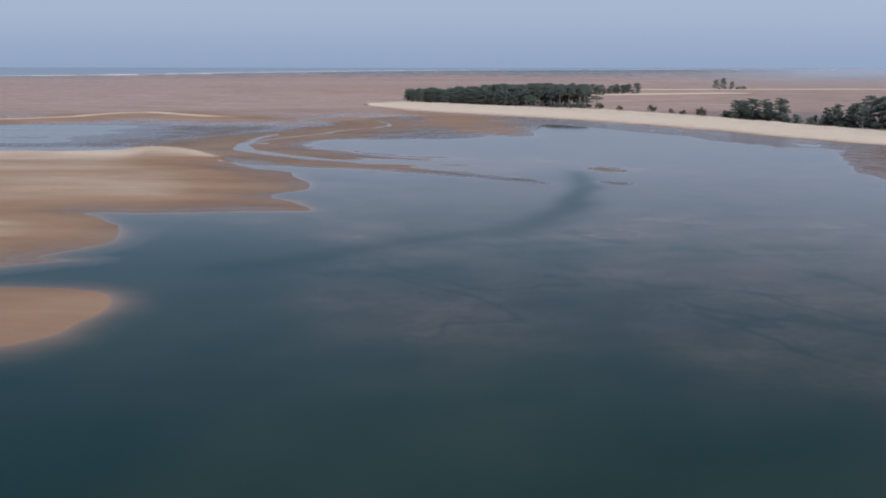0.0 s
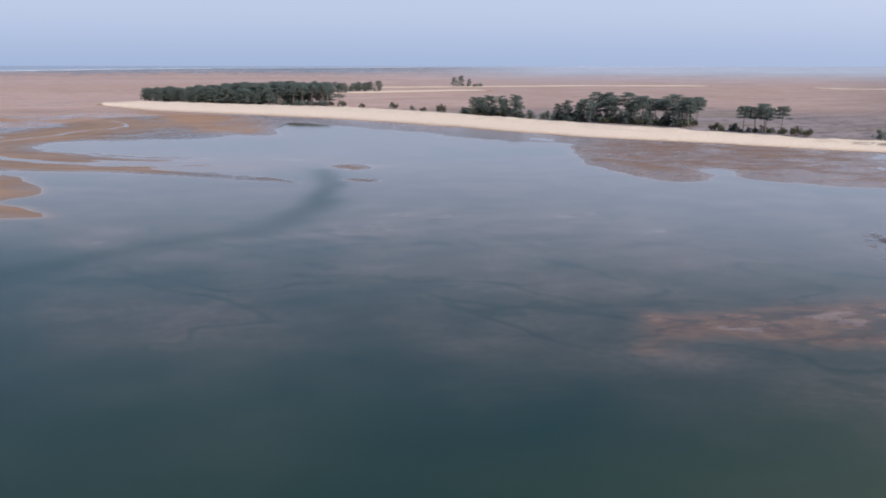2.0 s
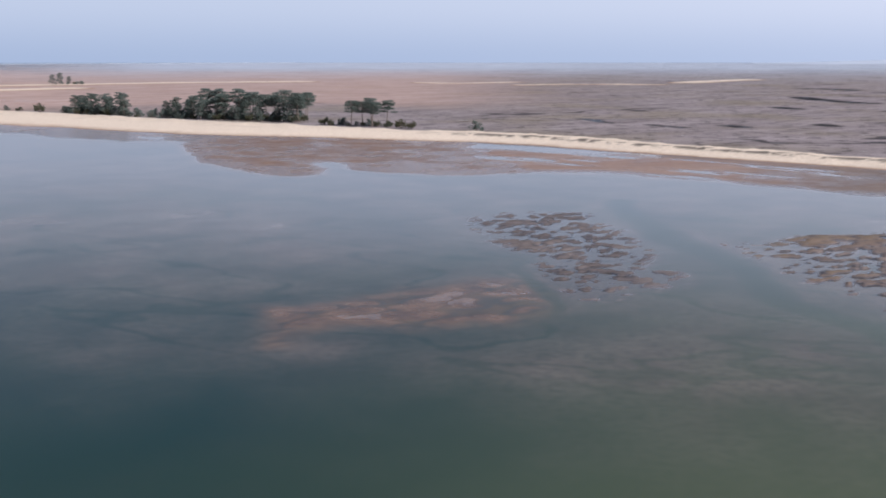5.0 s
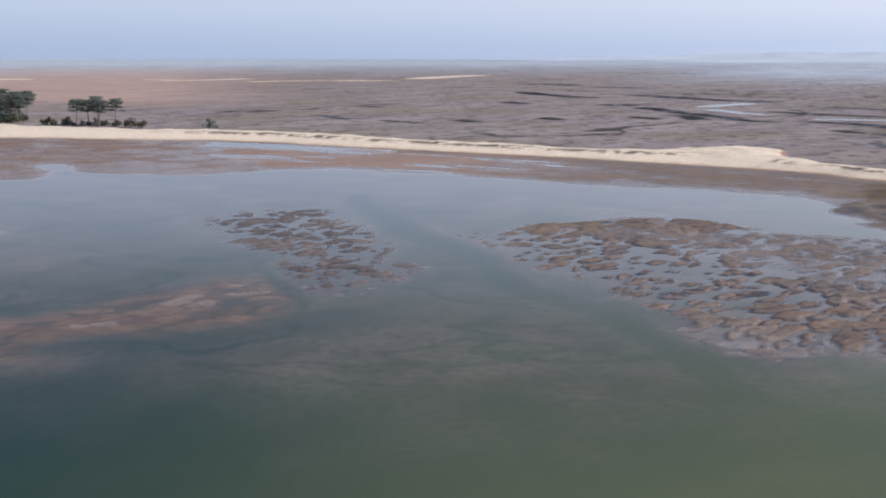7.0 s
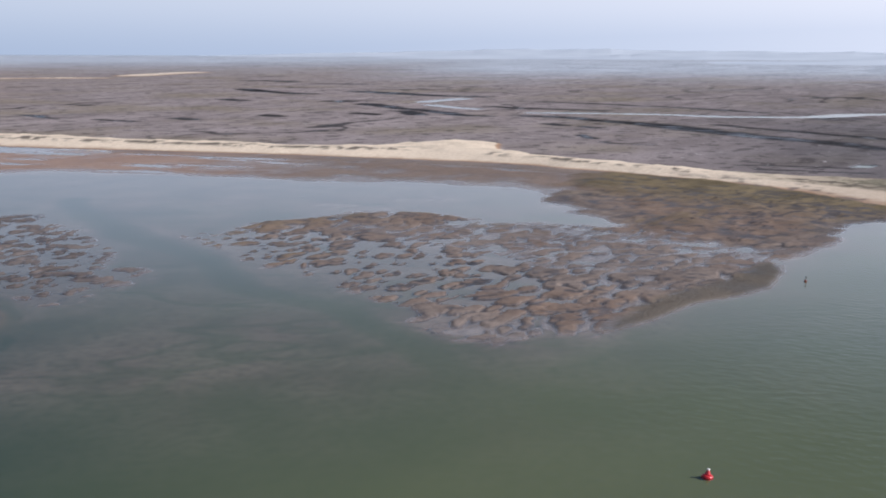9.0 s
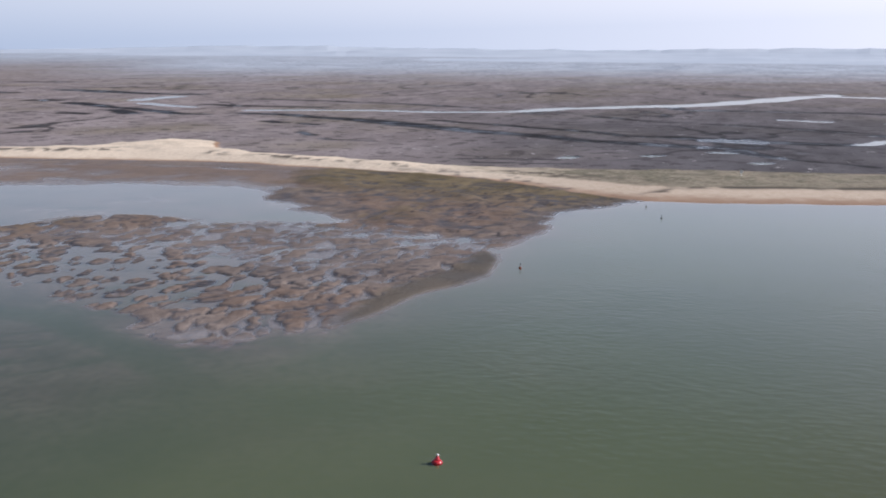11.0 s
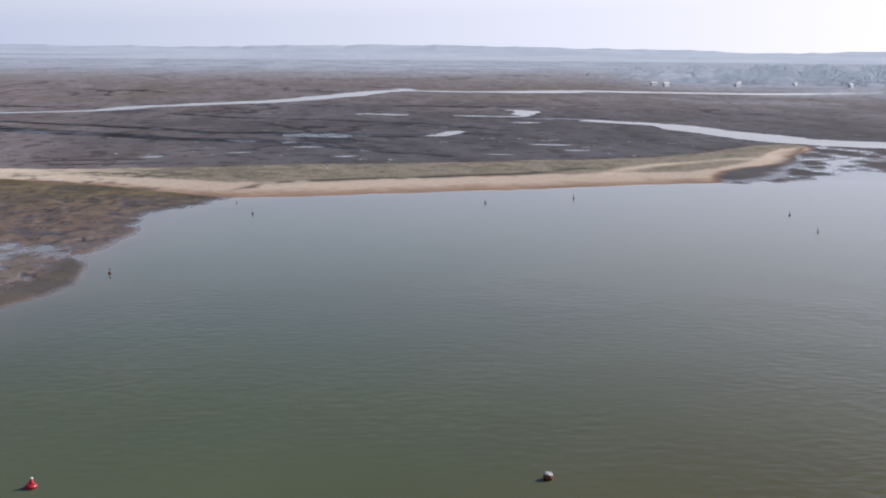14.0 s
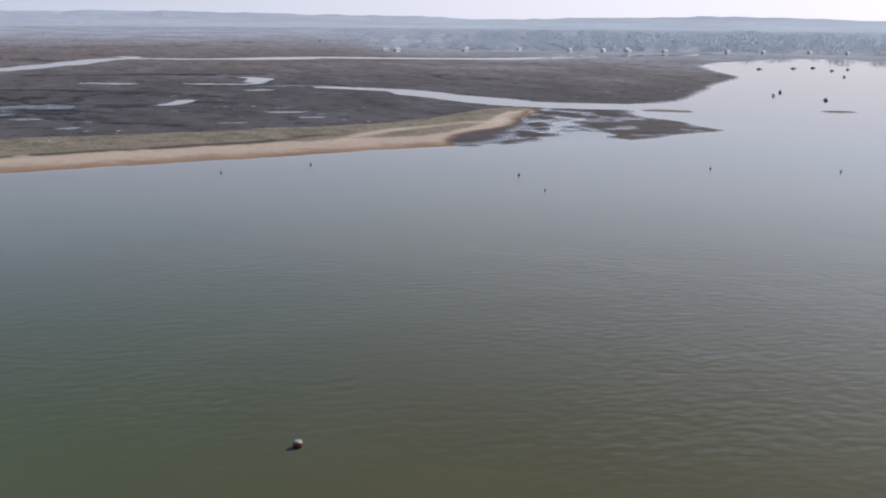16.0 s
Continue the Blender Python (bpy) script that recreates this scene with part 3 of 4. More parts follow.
    # Hummocks are dark when wet; rims and pits get scarp shade painted on.
    dark = np.maximum(dark, 0.3 * hum + 0.6 * hum * step(np.abs(rise - 0.02), 0.09, 0.02) + 0.5 * hum * pits * step(rise, 0, 0.1))
    d = line_distance(wx, wy, curve_points(MUDFLAT, True, 2), 20, True)
    mud = 1 - step(d + 4 * fractal(x, y, 9, 65, 2) * step(deep, 4, 12), -5, 1.5)
    heart = step(d, -1, -14)
    thick = step(np.hypot(x - 121, 0.8 * (y - 92)) + 8 * big, 14, 42)
    rise = (0.12 + 0.46 * own + 0.28 * thick + 0.14 * fractal(x, y, 20, 75, 2)) - far
    cut = step(runnel, 0.10, 0.03) * lerp(1.0, 0.7, thick)
    slack = step(fractal(x, y, 26, 78, 2) + 0.5 * thick, 0.15, 0.55)
    z = lerp(z, lerp(-0.05, 0.012, thick) + lerp(0.27, 0.13, slack) * step(rise, -0.02, 0.16) + 0.07 * fractal(x, y, 2.4, 79, 3) * step(rise, -0.1, 0.1) - 0.09 * cut, mud)
    # Mound rims and pits are darkened in colour to stand for undercut shade.
    dark = np.maximum(dark, mud * lerp(1.2, 0.7, slack) * (0.75 * step(np.abs(rise - 0.02), 0.10, 0.03) + 0.8 * pits * step(rise, 0, 0.1)))
    black = np.maximum(black, 0.6 * np.maximum(mud, hum) * step(np.abs(rise - 0.03), 0.07, 0.02) * step(lumps, -0.05, 0.25))
    weed_and_mirror = np.maximum(weed_and_mirror, mud * 0.4 * step(rise, 0.0, 0.2) * step(fractal(x, y, 20, 81, 3), -0.3, 0.5))
    green = np.maximum(green, mud * 0.55 * step(rise, 0.0, 0.2) * step(d, -16, -3) * step(x + y, 205, 235) * step(fractal(x, y, 9, 82, 3), -0.5, 0.2))
    d = line_distance(wx, wy, curve_points(WEED, True, 2), 20, True)
    patch = 1 - step(d + 3 * fractal(x, y, 8, 89, 3), -6, 3)
    wet, seed = mounds((along - 0.5 * across) / 1.9, across / 2.2, 2.6, 84)
    rise = 0.42 + 0.4 * seed + 0.2 * fractal(x, y, 14, 83, 2) - wet
    z = lerp(z, -0.095 + 0.09 * step(rise, -0.05, 0.25) + 0.04 * fractal(x, y, 5, 88, 3), patch)
    d = line_distance(wx, wy, curve_points(WEED_RUN), 20)
    z = np.where(d < 3, np.minimum(z, lerp(-0.2, 0.1, step(d, 0.3, 3.0))), z)
    weed_and_mirror = np.maximum(weed_and_mirror, patch)
    # rim shade painted round the weed mounds as well
    dark = np.maximum(dark, 0.05 * patch + 0.45 * patch * step(np.abs(rise - 0.03), 0.12, 0.03) * step(fractal(x, y, 5, 86, 2), -0.3, 0.1))
    # greenish saltmarsh edge with a low cliff to the water
    d = line_distance(wx, wy, curve_points(GREEN, True, 2), 30, True)
    g = 1 - step(d + 9 * fractal(x, y, 15, 85, 3) * step(deep, 2, 12), -9, 2)
    z = lerp(z, -0.02 + 0.42 * np.maximum(step(-d, 0, 26), step(deep, 0.5, 5) * step(x, 165, 190)) + 0.24 * lumps + 0.18 * fractal(x, y, 5.0, 79, 3), g)
    green, weed_and_mirror = np.maximum(green, g * step(x - 0.3 * y + 14 * big, 178, 220)), np.maximum(weed_and_mirror, g * 0.4 * step(-d, 0, 14))
    # Shade of hollows, cracks and the cliff foot is put into the colour.
    dark = np.maximum(dark, g * np.clip(0.65 * step(lumps, -0.1, -0.45) + 0.8 * step(deep, 6, 2) * step(x, 150, 165) + 0.55 * pits * step(x, 245, 225) + 0.6 * step(far, 0.52, 0.72) * step(x, 240, 215), 0, 1))
    black = np.maximum(black, 0.65 * g * step(deep, 4.5, 1.5) * step(x, 158, 170) * step(fractal(x, y, 6, 87, 2), -0.4, 0.0))
    d = line_distance(wx, wy, curve_points(TONGUE, True, 2), 20, True)
    e = 1 - step(d, -1.6, 1.4)
    z = lerp(z, 0.14 + 0.05 * big, e)
    green, weed_and_mirror, dark = np.maximum(green, e), weed_and_mirror * (1 - e), lerp(dark, 0.55, e)
    # muddy end of the spit
    d = line_distance(wx, wy, curve_points(SPIT_END, True, 2), 30, True)
    e = 1 - step(d, -5, 2)
    isle = 1 - step(line_distance(wx, wy, curve_points(SPIT_ISLAND, True, 2), 30, True), -3, 1)
    slime = 1 - step(line_distance(wx, wy, curve_points(SPIT_MUD, True, 2), 30, True), -2, 2)
    z = lerp(z, -0.02 + 0.30 * fractal(x, y, 9, 91, 4), e)
    z = lerp(z, lerp(0.11 + 0.34 * fractal(x, y, 6, 92, 3), 0.2 + 0.22 * fractal(x / 1.5, y, 7, 94, 4), isle), np.maximum(isle, slime))
    e = np.maximum(e, np.maximum(isle, slime))
    dark = np.maximum(dark, np.clip(0.85 * e - 0.35 * isle * step(fractal(x, y, 6, 100, 3), -0.2, 0.4), 0, 1))
    green, veg, weed_and_mirror = np.maximum(green, e * 0.6), veg * (1 - e), np.maximum(weed_and_mirror, 0.4 * e)
    # beach ridge with dune grass on its crown
    ring = curve_points(FRONT + BACK[::-1], True, 2)
    d = line_distance(wx, wy, ring, 30, True)
    beach = 1 - step(d, -2, 2)
    u = front / (front + back + 1e-6)
    crest = 1.5 * (1 - 0.5 * step(az, 66, 80)) * step(u, 0.0, 0.5) * (1 - 0.45 * step(u, 0.75, 1.0)) + 0.5 * step(u, 0.35, 0.5) * np.maximum(fractal(x, y, 7, 95, 3), 0)
    z = lerp(z, 0.05 + crest, beach)
    tufts = step(u + 0.12 * fractal(x, y, 25, 97, 2), 0.42, 0.55) * step(fractal(x, y, 5, 99, 4), -0.1, 0.4) * (0.35 + 0.3 * step(az, 70, 78))
    south = step(az, 72, 84)
    grass = np.maximum(grass, beach * np.clip(tufts * 0.55 + south * step(u + 0.03 * lumps, 0.33, 0.38) * 0.8, 0, 1))
    wrack = line_distance(wx, wy, curve_points(WRACK), 20)
    black = np.maximum(black, beach * 0.8 * np.exp(-((wrack / 1.8) ** 2)) * step(fractal(x, y, 8, 96, 3), -0.6, -0.2))
    dark = np.maximum(dark, beach * south * 0.16)
    black = np.maximum(black, beach * 0.8 * step(np.abs(u - 0.47 + 0.02 * lumps), 0.15, 0.06) * step(az, 30, 36) * step(az, 88, 78) * step(fractal(x, y, 2.6, 98, 2), -0.2, 0.15) * lerp(1, step(fractal(x, y, 22, 90, 2), -0.1, 0.2), step(az, 55, 62)))
    sand = lerp(sand, lerp(0.74, 1.0, step(u + 0.06 * lumps, 0.02, 0.22)) - 0.16 * south, beach)
    for a in (weed_and_mirror, green, veg):
        a *= 1 - beach
    pale = np.exp(-((line_distance(wx, wy, curve_points(SPIT_SAND), 30) / 2.6) ** 2)) * (0.75 + 0.3 * fractal(x, y, 9, 93, 2))
    muddy = slime * (1 - pale)
    sand, grass, dark, green = lerp(np.maximum(sand, 0.85 * pale), 0.1, muddy), grass * (1 - pale) * (1 - muddy), np.maximum(dark * (1 - pale), 0.5 * muddy), np.maximum(green, 0.6 * muddy)
    # sand banks
    d = line_distance(wx, wy, curve_points(BANK_A, True, 2), 90, True)
    top = line_distance(wx, wy, curve_points(CREST_A), 90)
    hump = np.exp(-((top / 15) ** 2))
    lobes = fractal(x / 2.6, y, 26, 19, 4)
    z = np.maximum(z, np.where(d < 6, 0.8 * (1 - np.exp(np.minimum(d - 1.0, 0) / 30)) * (1 + 0.25 * big) + (0.9 * hump + 0.22 * lobes) * step(d, 2, -12) - 0.03 * np.maximum(d, 0) - 0.06, -9))
    inner = step(-d + 14 * lobes, 8, 46)
    bare = step(-d + 10 * lobes, 4, 30)
    sand = np.maximum(sand, (0.28 + 0.27 * bare + 0.10 * inner + 0.05 * inner * step(lobes, -0.1, 0.5) + 0.55 * np.exp(-((top / 20) ** 2)) + 0.08 * fractal(x / 2, y, 12, 17, 3)) * (1 - step(d, -1, 6)))
    d = line_distance(wx, wy, curve_points(BANK_C, True, 2), 60, True)
    z = np.maximum(z, np.where(d < 12, 0.5 * (1 - np.exp(np.minimum(d, 0) / 14)) - 0.07 * np.maximum(d, 0), -9))
    sand = np.maximum(sand, (0.40 + 0.14 * step(-d, 2, 14)) * (1 - step(d, 0, 14)))
    d = line_distance(wx, wy, curve_points(RIDGE), 60)
    z += 1.0 * np.exp(-((d / 16) ** 2))
    sand = np.maximum(sand, 1.05 * np.exp(-((d / lerp(7, 18, step(x, -150, -100))) ** 2)) * lerp(1, 0.6, step(x, -150, -100)))
    sand = np.maximum(sand, 0.42 * np.exp(-((d / 34) ** 2)))
    # channels, creeks and pools
    d = line_distance(wx, wy, curve_points(DARK_CHANNEL), 40)
    race = np.exp(-((d / (3.4 + 1.6 * step(y, 300, 200))) ** 2)) * flat * (0.35 + 0.65 * step(y, 190, 245))
    z -= 0.34 * race
    d = line_distance(wx, wy, curve_points(CHANNEL), 40)
    z = np.where(d < 11, np.minimum(z, lerp(-0.30, 0.5, step(d, 0.5, 11))), z)
    narrow = lerp(0.5, 2.6, step(y, 450, 370))
    z = np.where(wind < 12, np.minimum(z, lerp(-0.06, 0.6, step(wind, narrow, narrow + 4))), z)
    for line in SIDE_RUNS:
        d = line_distance(wx, wy, curve_points(line), 20)
        z = np.where(d < 6, np.minimum(z, lerp(-0.04, 0.5, step(d, 0.8, 6))), z)
    d = line_distance(wx, wy, curve_points(INLET), 60)
    wide = 5.0 + 7.0 * step(x, 470, 340)
    z = np.minimum(z, lerp(-0.8, 3.0, step(d, wide, wide + 7)))
    d = line_distance(wx, wy, curve_points(FAR_CREEK), 60)
    wide = 5.0 + 5.0 * step(x, 530, 620) + 5.0 * step(y, -60, -150)
    z = np.minimum(z, lerp(-0.6, 3.0, step(d, wide, wide + 7)))
    slot = 0 * x
    for line, w in CREEKS_NEAR + CREEKS_FAR + CREEKS_SHORT:
        d = line_distance(wx, wy, curve_points(line), 30)
        w *= 0.55 + 0.0018 * r
        slot = np.maximum(slot, 1 - step(d + 1.2 * lumps + 0.55 * w * fractal(x, y, 26, 119, 2), w, 2.0 * w))
    z, black = np.where(slot > 0, np.maximum(z - 0.12 * slot, np.minimum(z, 0.04)), z), np.maximum(black, slot)
    for line, w in POOLS:
        d = line_distance(wx, wy, curve_points(line), 50)
        w += 0.0025 * r
        z = np.minimum(z, lerp(-0.3, 2.0, step(d, w, w + 6)))
    web = np.abs(fractal(x / 1.7, y, 75, 111, 4))
    lines = step(web, 0.05, 0.02) * veg * step(r, 290, 330) * (1 - beach) * step(fractal(x, y, 90, 117, 2), -0.1, 0.3)
    z = np.where(lines > 0, np.maximum(z - 0.1 * lines, np.minimum(z, 0.04)), z)
    black = np.maximum(black, 0.85 * lines)
    # Marsh is darker southwards; the dark thins with distance as painted haze.
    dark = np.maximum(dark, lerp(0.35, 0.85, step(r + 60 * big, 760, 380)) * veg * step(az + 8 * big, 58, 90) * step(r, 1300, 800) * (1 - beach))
    for islet in ISLETS:
        d = line_distance(wx, wy, islet, 30)
        z = np.maximum(z, 0.3 - (d / 3.8) ** 2 * 0.3)
    # open sea past the surf, higher farmland inland
    d = line_distance(x, y, SURF + [(6500, 5200), (6500, 9000), (-6500, 9000), (-6500, 900)], 400, True)
    z = lerp(z, -2.0, 1 - step(d, -60, 0))
    z += 2.5 * step(r, 1500, 3200) * step(az, 48, 58)
    # Haze painted on by distance; the dark marks fade out with it.
    hazed_land = np.maximum(step((r + 150 * big) / lerp(1.05, 0.66, step(az, 102, 109)), 750, 1750) * step(az, 52, 64), 1.0 * step(r + 200 * big, 1100, 3000) * step(az, 4, 20))
    dark, black = dark * (1 - hazed_land), black * (1 - hazed_land)
    # Olive near the drone stands for weaker sky reflection; the rest follows heading.
    silt = step(az, 180, 145) * np.clip(0.35 * step(r, 130, 85) * step(az, 8, 40) + step(az, 22, 86) * (1 - 0.2 * step(az, 74, 92)) + 0.25 * fractal(x, y, 45, 121, 3), 0, 1)
    slick = np.minimum(line_distance(wx, wy, curve_points(SLICKS[0]), 20), line_distance(wx, wy, curve_points(SLICKS[1]), 20))
    still = np.exp(-((slick / 2.6) ** 2))
    # Besides stillness, heading and distance from the drone raise the reflections to suit its view.
    calm = flat * (0.4 - 0.16 * step(az, 70, 92) + 0.15 * step(r, 260, 330) + 0.42 * step(az, 16, 32) * step(r + 1.5 * az, 195, 250)) + step(r, 330, 420) + 0.9 * still - 0.35 * race + 0.09 * step(az, 25, 60) + 0.5 * step(az, 95, 122) * step(r, 110, 280)
    calm = np.clip(calm, 0, 1) + 0.55 * step(az, 103, 122) * step(r, 150, 260) + 0.3 * still
    # Ripples fade with distance from the drone, fitted to its view.
    ripple = (0.012 + 0.07 * step(az, 46, 72) * (1 - 0.35 * step(az, 78, 92) + 0.6 * step(az, 108, 122))) * step(r, 300, 110) * step(deep, -2, -16) * (1 - still) + 0.008
    z = np.where(z < 0, 0.3 * z, z)
    return z, dict(sand=sand, veg=veg, weed_and_mirror=weed_and_mirror, green=green, grass=grass, silt=silt, dark=dark * (z > -0.09), black=black * (z > -0.09), hazed_land=hazed_land, pink=np.maximum(np.maximum(plain * (0.72 + 0.45 * fractal(x / 5, y, 170, 33, 3)), step(r, 560, 760) * step(az, 44, 30)) * (1 - flat) * (1 - lagoon), np.maximum(0.6 * shore * step(az, 56, 44), slab * 0.35)), brown_south=step(az, 84, 118) * step(az, 180, 145)), dict(calm=calm, ripple=ripple)


# ---- large structure ----
def polar_sheet(name, radii, angles, material, height, masks):
    """A sheet round the drone's place, finer where the bay is; angles in degrees from +y to +x, closed into a ring."""
    a, r = np.meshgrid(np.radians(angles), radii)
    x, y = (r * np.sin(a)).ravel(), (r * np.cos(a)).ravel()
    z, cover = height(x, y)
    nr, na = len(radii), len(angles)
    i, j = np.meshgrid(np.arange(nr - 1), np.arange(na), indexing="ij")
    k = (j + 1) % na
    quads = np.stack([i * na + j, i * na + k, (i + 1) * na + k, (i + 1) * na + j], -1).reshape(-1, 4)
    me = bpy.data.meshes.new(name)
    me.vertices.add(len(x))
    me.vertices.foreach_set("co", np.stack([x, y, z], 1).astype(np.float32).ravel())
    me.loops.add(quads.size)
    me.loops.foreach_set("vertex_index", quads.astype(np.int32).ravel())
    me.polygons.add(len(quads))
    me.polygons.foreach_set("loop_start", np.arange(0, quads.size, 4, dtype=np.int32))
    me.polygons.foreach_set("use_smooth", np.ones(len(quads), bool))
    me.update(calc_edges=True)
    for key in masks:
        me.attributes.new(key, "FLOAT", "POINT").data.foreach_set("value", np.clip(cover[key], 0, 2).astype(np.float32))
    me.materials.append(material)
    return new(name, me)


def spaced(*spans):
    out = []
    for lo, hi, ratio in spans:
        n = max(1, round(math.log(hi / lo) / ratio))
        out += [lo * (hi / lo) ** (k / n) for k in range(n)]
    return out + [spans[-1][1]]


ANGLES = list(np.arange(-26.0, 134.0, 0.14)) + list(np.arange(134.0, 334.0, 4.0))
RINGS = [0.0, 20.0, 40.0] + spaced((60, 95, 0.02), (95, 330, 0.0034), (330, 900, 0.0055), (900, 2000, 0.01), (2000, 6000, 0.02))


def bed_height(x, y):
    z, cover, surface = estuary(x, y)
    return z, {k: np.clip(v, 0, 1) for k, v in cover.items()}


def water_height(x, y):
    z, cover, surface = estuary(x, y)
    return 0 * x, surface


ground = tagged(polar_sheet("ground", RINGS, ANGLES, M_GROUND, bed_height, ("sand", "veg", "weed_and_mirror", "green", "grass", "silt", "dark", "hazed_land", "black", "brown_south", "pink")),
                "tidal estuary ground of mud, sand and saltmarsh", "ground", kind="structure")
water = tagged(polar_sheet("water", [0.0] + spaced((60, 140, 0.04), (140, 260, 0.012), (260, 900, 0.04), (900, 6000, 0.2)), list(np.arange(-26.0, 134.0, 0.5)) + list(np.arange(134.0, 334.0, 8.0)), M_WATER, water_height, ("calm", "ripple")),
               "calm grey-green estuary water over silt", "water", kind="structure")
water.visible_shadow = False


def ribbon(name, points, width, z, material):
    """A strip of uneven width along a line."""
    p = curve_points(points, False, 24)
    rng = random.Random(5)
    bm = bmesh.new()
    rows = []
    for k, q in enumerate(p):
        t = p[min(k + 1, len(p) - 1)] - p[max(k - 1, 0)]
        nrm = np.array([-t[1], t[0]]) / (np.hypot(*t) + 1e-9)
        w = width * rng.uniform(0.1, 1.0)
        s = rng.uniform(-0.5, 0.5) * width
        rows.append([bm.verts.new((*(q + nrm * (s + w)), z)), bm.verts.new((*(q + nrm * s), z + 0.4)), bm.verts.new((*(q + nrm * (s - w)), z))])
    for a, b in zip(rows, rows[1:]):
        for i in (0, 1):
            bm.faces.new((a[i], a[i + 1], b[i + 1], b[i]))
    me = bpy.data.meshes.new(name)
    bm.to_mesh(me)
    bm.free()
    me.materials.append(material)
    return new(name, me)


tagged(ribbon("surf", SURF, 60.0, 0.3, M_FOAM), "white breaking surf along the far tide line", "surf", kind="stuff")


def hill_range(name, near, base, top, a0, a1, seed, material):
    """A long low ridge at about that distance, between two headings."""
    bm = bmesh.new()
    n = 160
    rows = []
    for k in range(n + 1):
        a = radians(lerp(a0, a1, k / n))
        ends = min(1.0, 6 * k / n, 6 * (1 - k / n))
        crest = top * ends * (0.62 + 0.38 * noise.fractal((k * 0.05, seed, 0.3), 1.0, 2.0, 3)) + 0.10 * top * noise.noise((k * 0.9, seed, 2.0)) * ends
        row = []
        for s, h in ((0.0, 0.0), (0.35, 0.45), (0.6, 0.8), (0.8, 1.0), (1.0, 0.9)):
            d = near + 500 * s
            row.append(bm.verts.new((d * math.sin(a), d * math.cos(a), base + max(crest, 0.5) * h)))
        rows.append(row)
    for p, q in zip(rows, rows[1:]):
        for i in range(4):
            bm.faces.new((p[i], p[i + 1], q[i + 1], q[i]))
    bmesh.ops.recalc_face_normals(bm, faces=bm.faces)
    me = bpy.data.meshes.new(name)
    bm.to_mesh(me)
    bm.free()
    me.materials.append(material)
    return tagged(new(name, me), "low hazy blue-grey hills on the horizon", "backdrop", kind="structure")


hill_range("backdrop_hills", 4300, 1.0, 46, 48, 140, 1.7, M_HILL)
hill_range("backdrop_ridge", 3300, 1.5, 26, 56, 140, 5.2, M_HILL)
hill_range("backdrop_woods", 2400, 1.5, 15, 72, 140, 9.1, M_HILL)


# ---- things ----
def part(name, bm, material, parent=None, label="", smooth=True):
    me = bpy.data.meshes.new(name)
    bm.to_mesh(me)
    bm.free()
    if smooth:
        me.polygons.foreach_set("use_smooth", np.ones(len(me.polygons), bool))
    me.materials.append(material)
    ob = new(name, me)
    ob.parent = parent
    return tagged(ob, label)


def tube(bm, points, radii, sides=7):
    rings = []
    for k, p in enumerate(points):
        t = (Vector(points[min(k + 1, len(points) - 1)]) - Vector(points[max(k - 1, 0)])).normalized()
        u = t.orthogonal().normalized()
        v = t.cross(u)
        rings.append([bm.verts.new(Vector(p) + radii[k] * (math.cos(s) * u + math.sin(s) * v)) for s in np.linspace(0, 2 * math.pi, sides, endpoint=False)])
    for a, b in zip(rings, rings[1:]):
        for i in range(sides):
            bm.faces.new((a[i], a[(i + 1) % sides], b[(i + 1) % sides], b[i]))
    bm.faces.new(rings[-1])


def lathe(bm, profile, sides=20, centre=(0, 0)):
    rings = [[bm.verts.new((centre[0] + r * math.cos(s), centre[1] + r * math.sin(s), z)) for s in np.linspace(0, 2 * math.pi, sides, endpoint=False)] for r, z in profile]
    for a, b in zip(rings, rings[1:]):
        for i in range(sides):
            bm.faces.new((a[i], a[(i + 1) % sides], b[(i + 1) % sides], b[i]))
    bm.faces.new(rings[0][::-1])
    bm.faces.new(rings[-1])


def leaves(bm, centre, size, count, leaf, rng):
    """A clump of small upturned sprays about centre."""
    for _ in range(count):
        v = Vector((rng.gauss(0, 1), rng.gauss(0, 1), rng.gauss(0, 1))).normalized() * rng.uniform(0.45, 1.0)
        c = Vector(centre) + Vector((v.x * size[0], v.y * size[1], v.z * size[2]))
        s = leaf * rng.uniform(0.6, 1.4)
        e = Euler((rng.uniform(-1, 1), rng.uniform(-1, 1), rng.uniform(0, 6.3))).to_matrix()
        q = [c + e @ Vector(o) * s for o in ((-0.5, -0.4, 0), (0.5, -0.3, 0.15), (0.4, 0.5, 0), (-0.4, 0.4, 0.2))]
        bm.faces.new([bm.verts.new(p) for p in q])


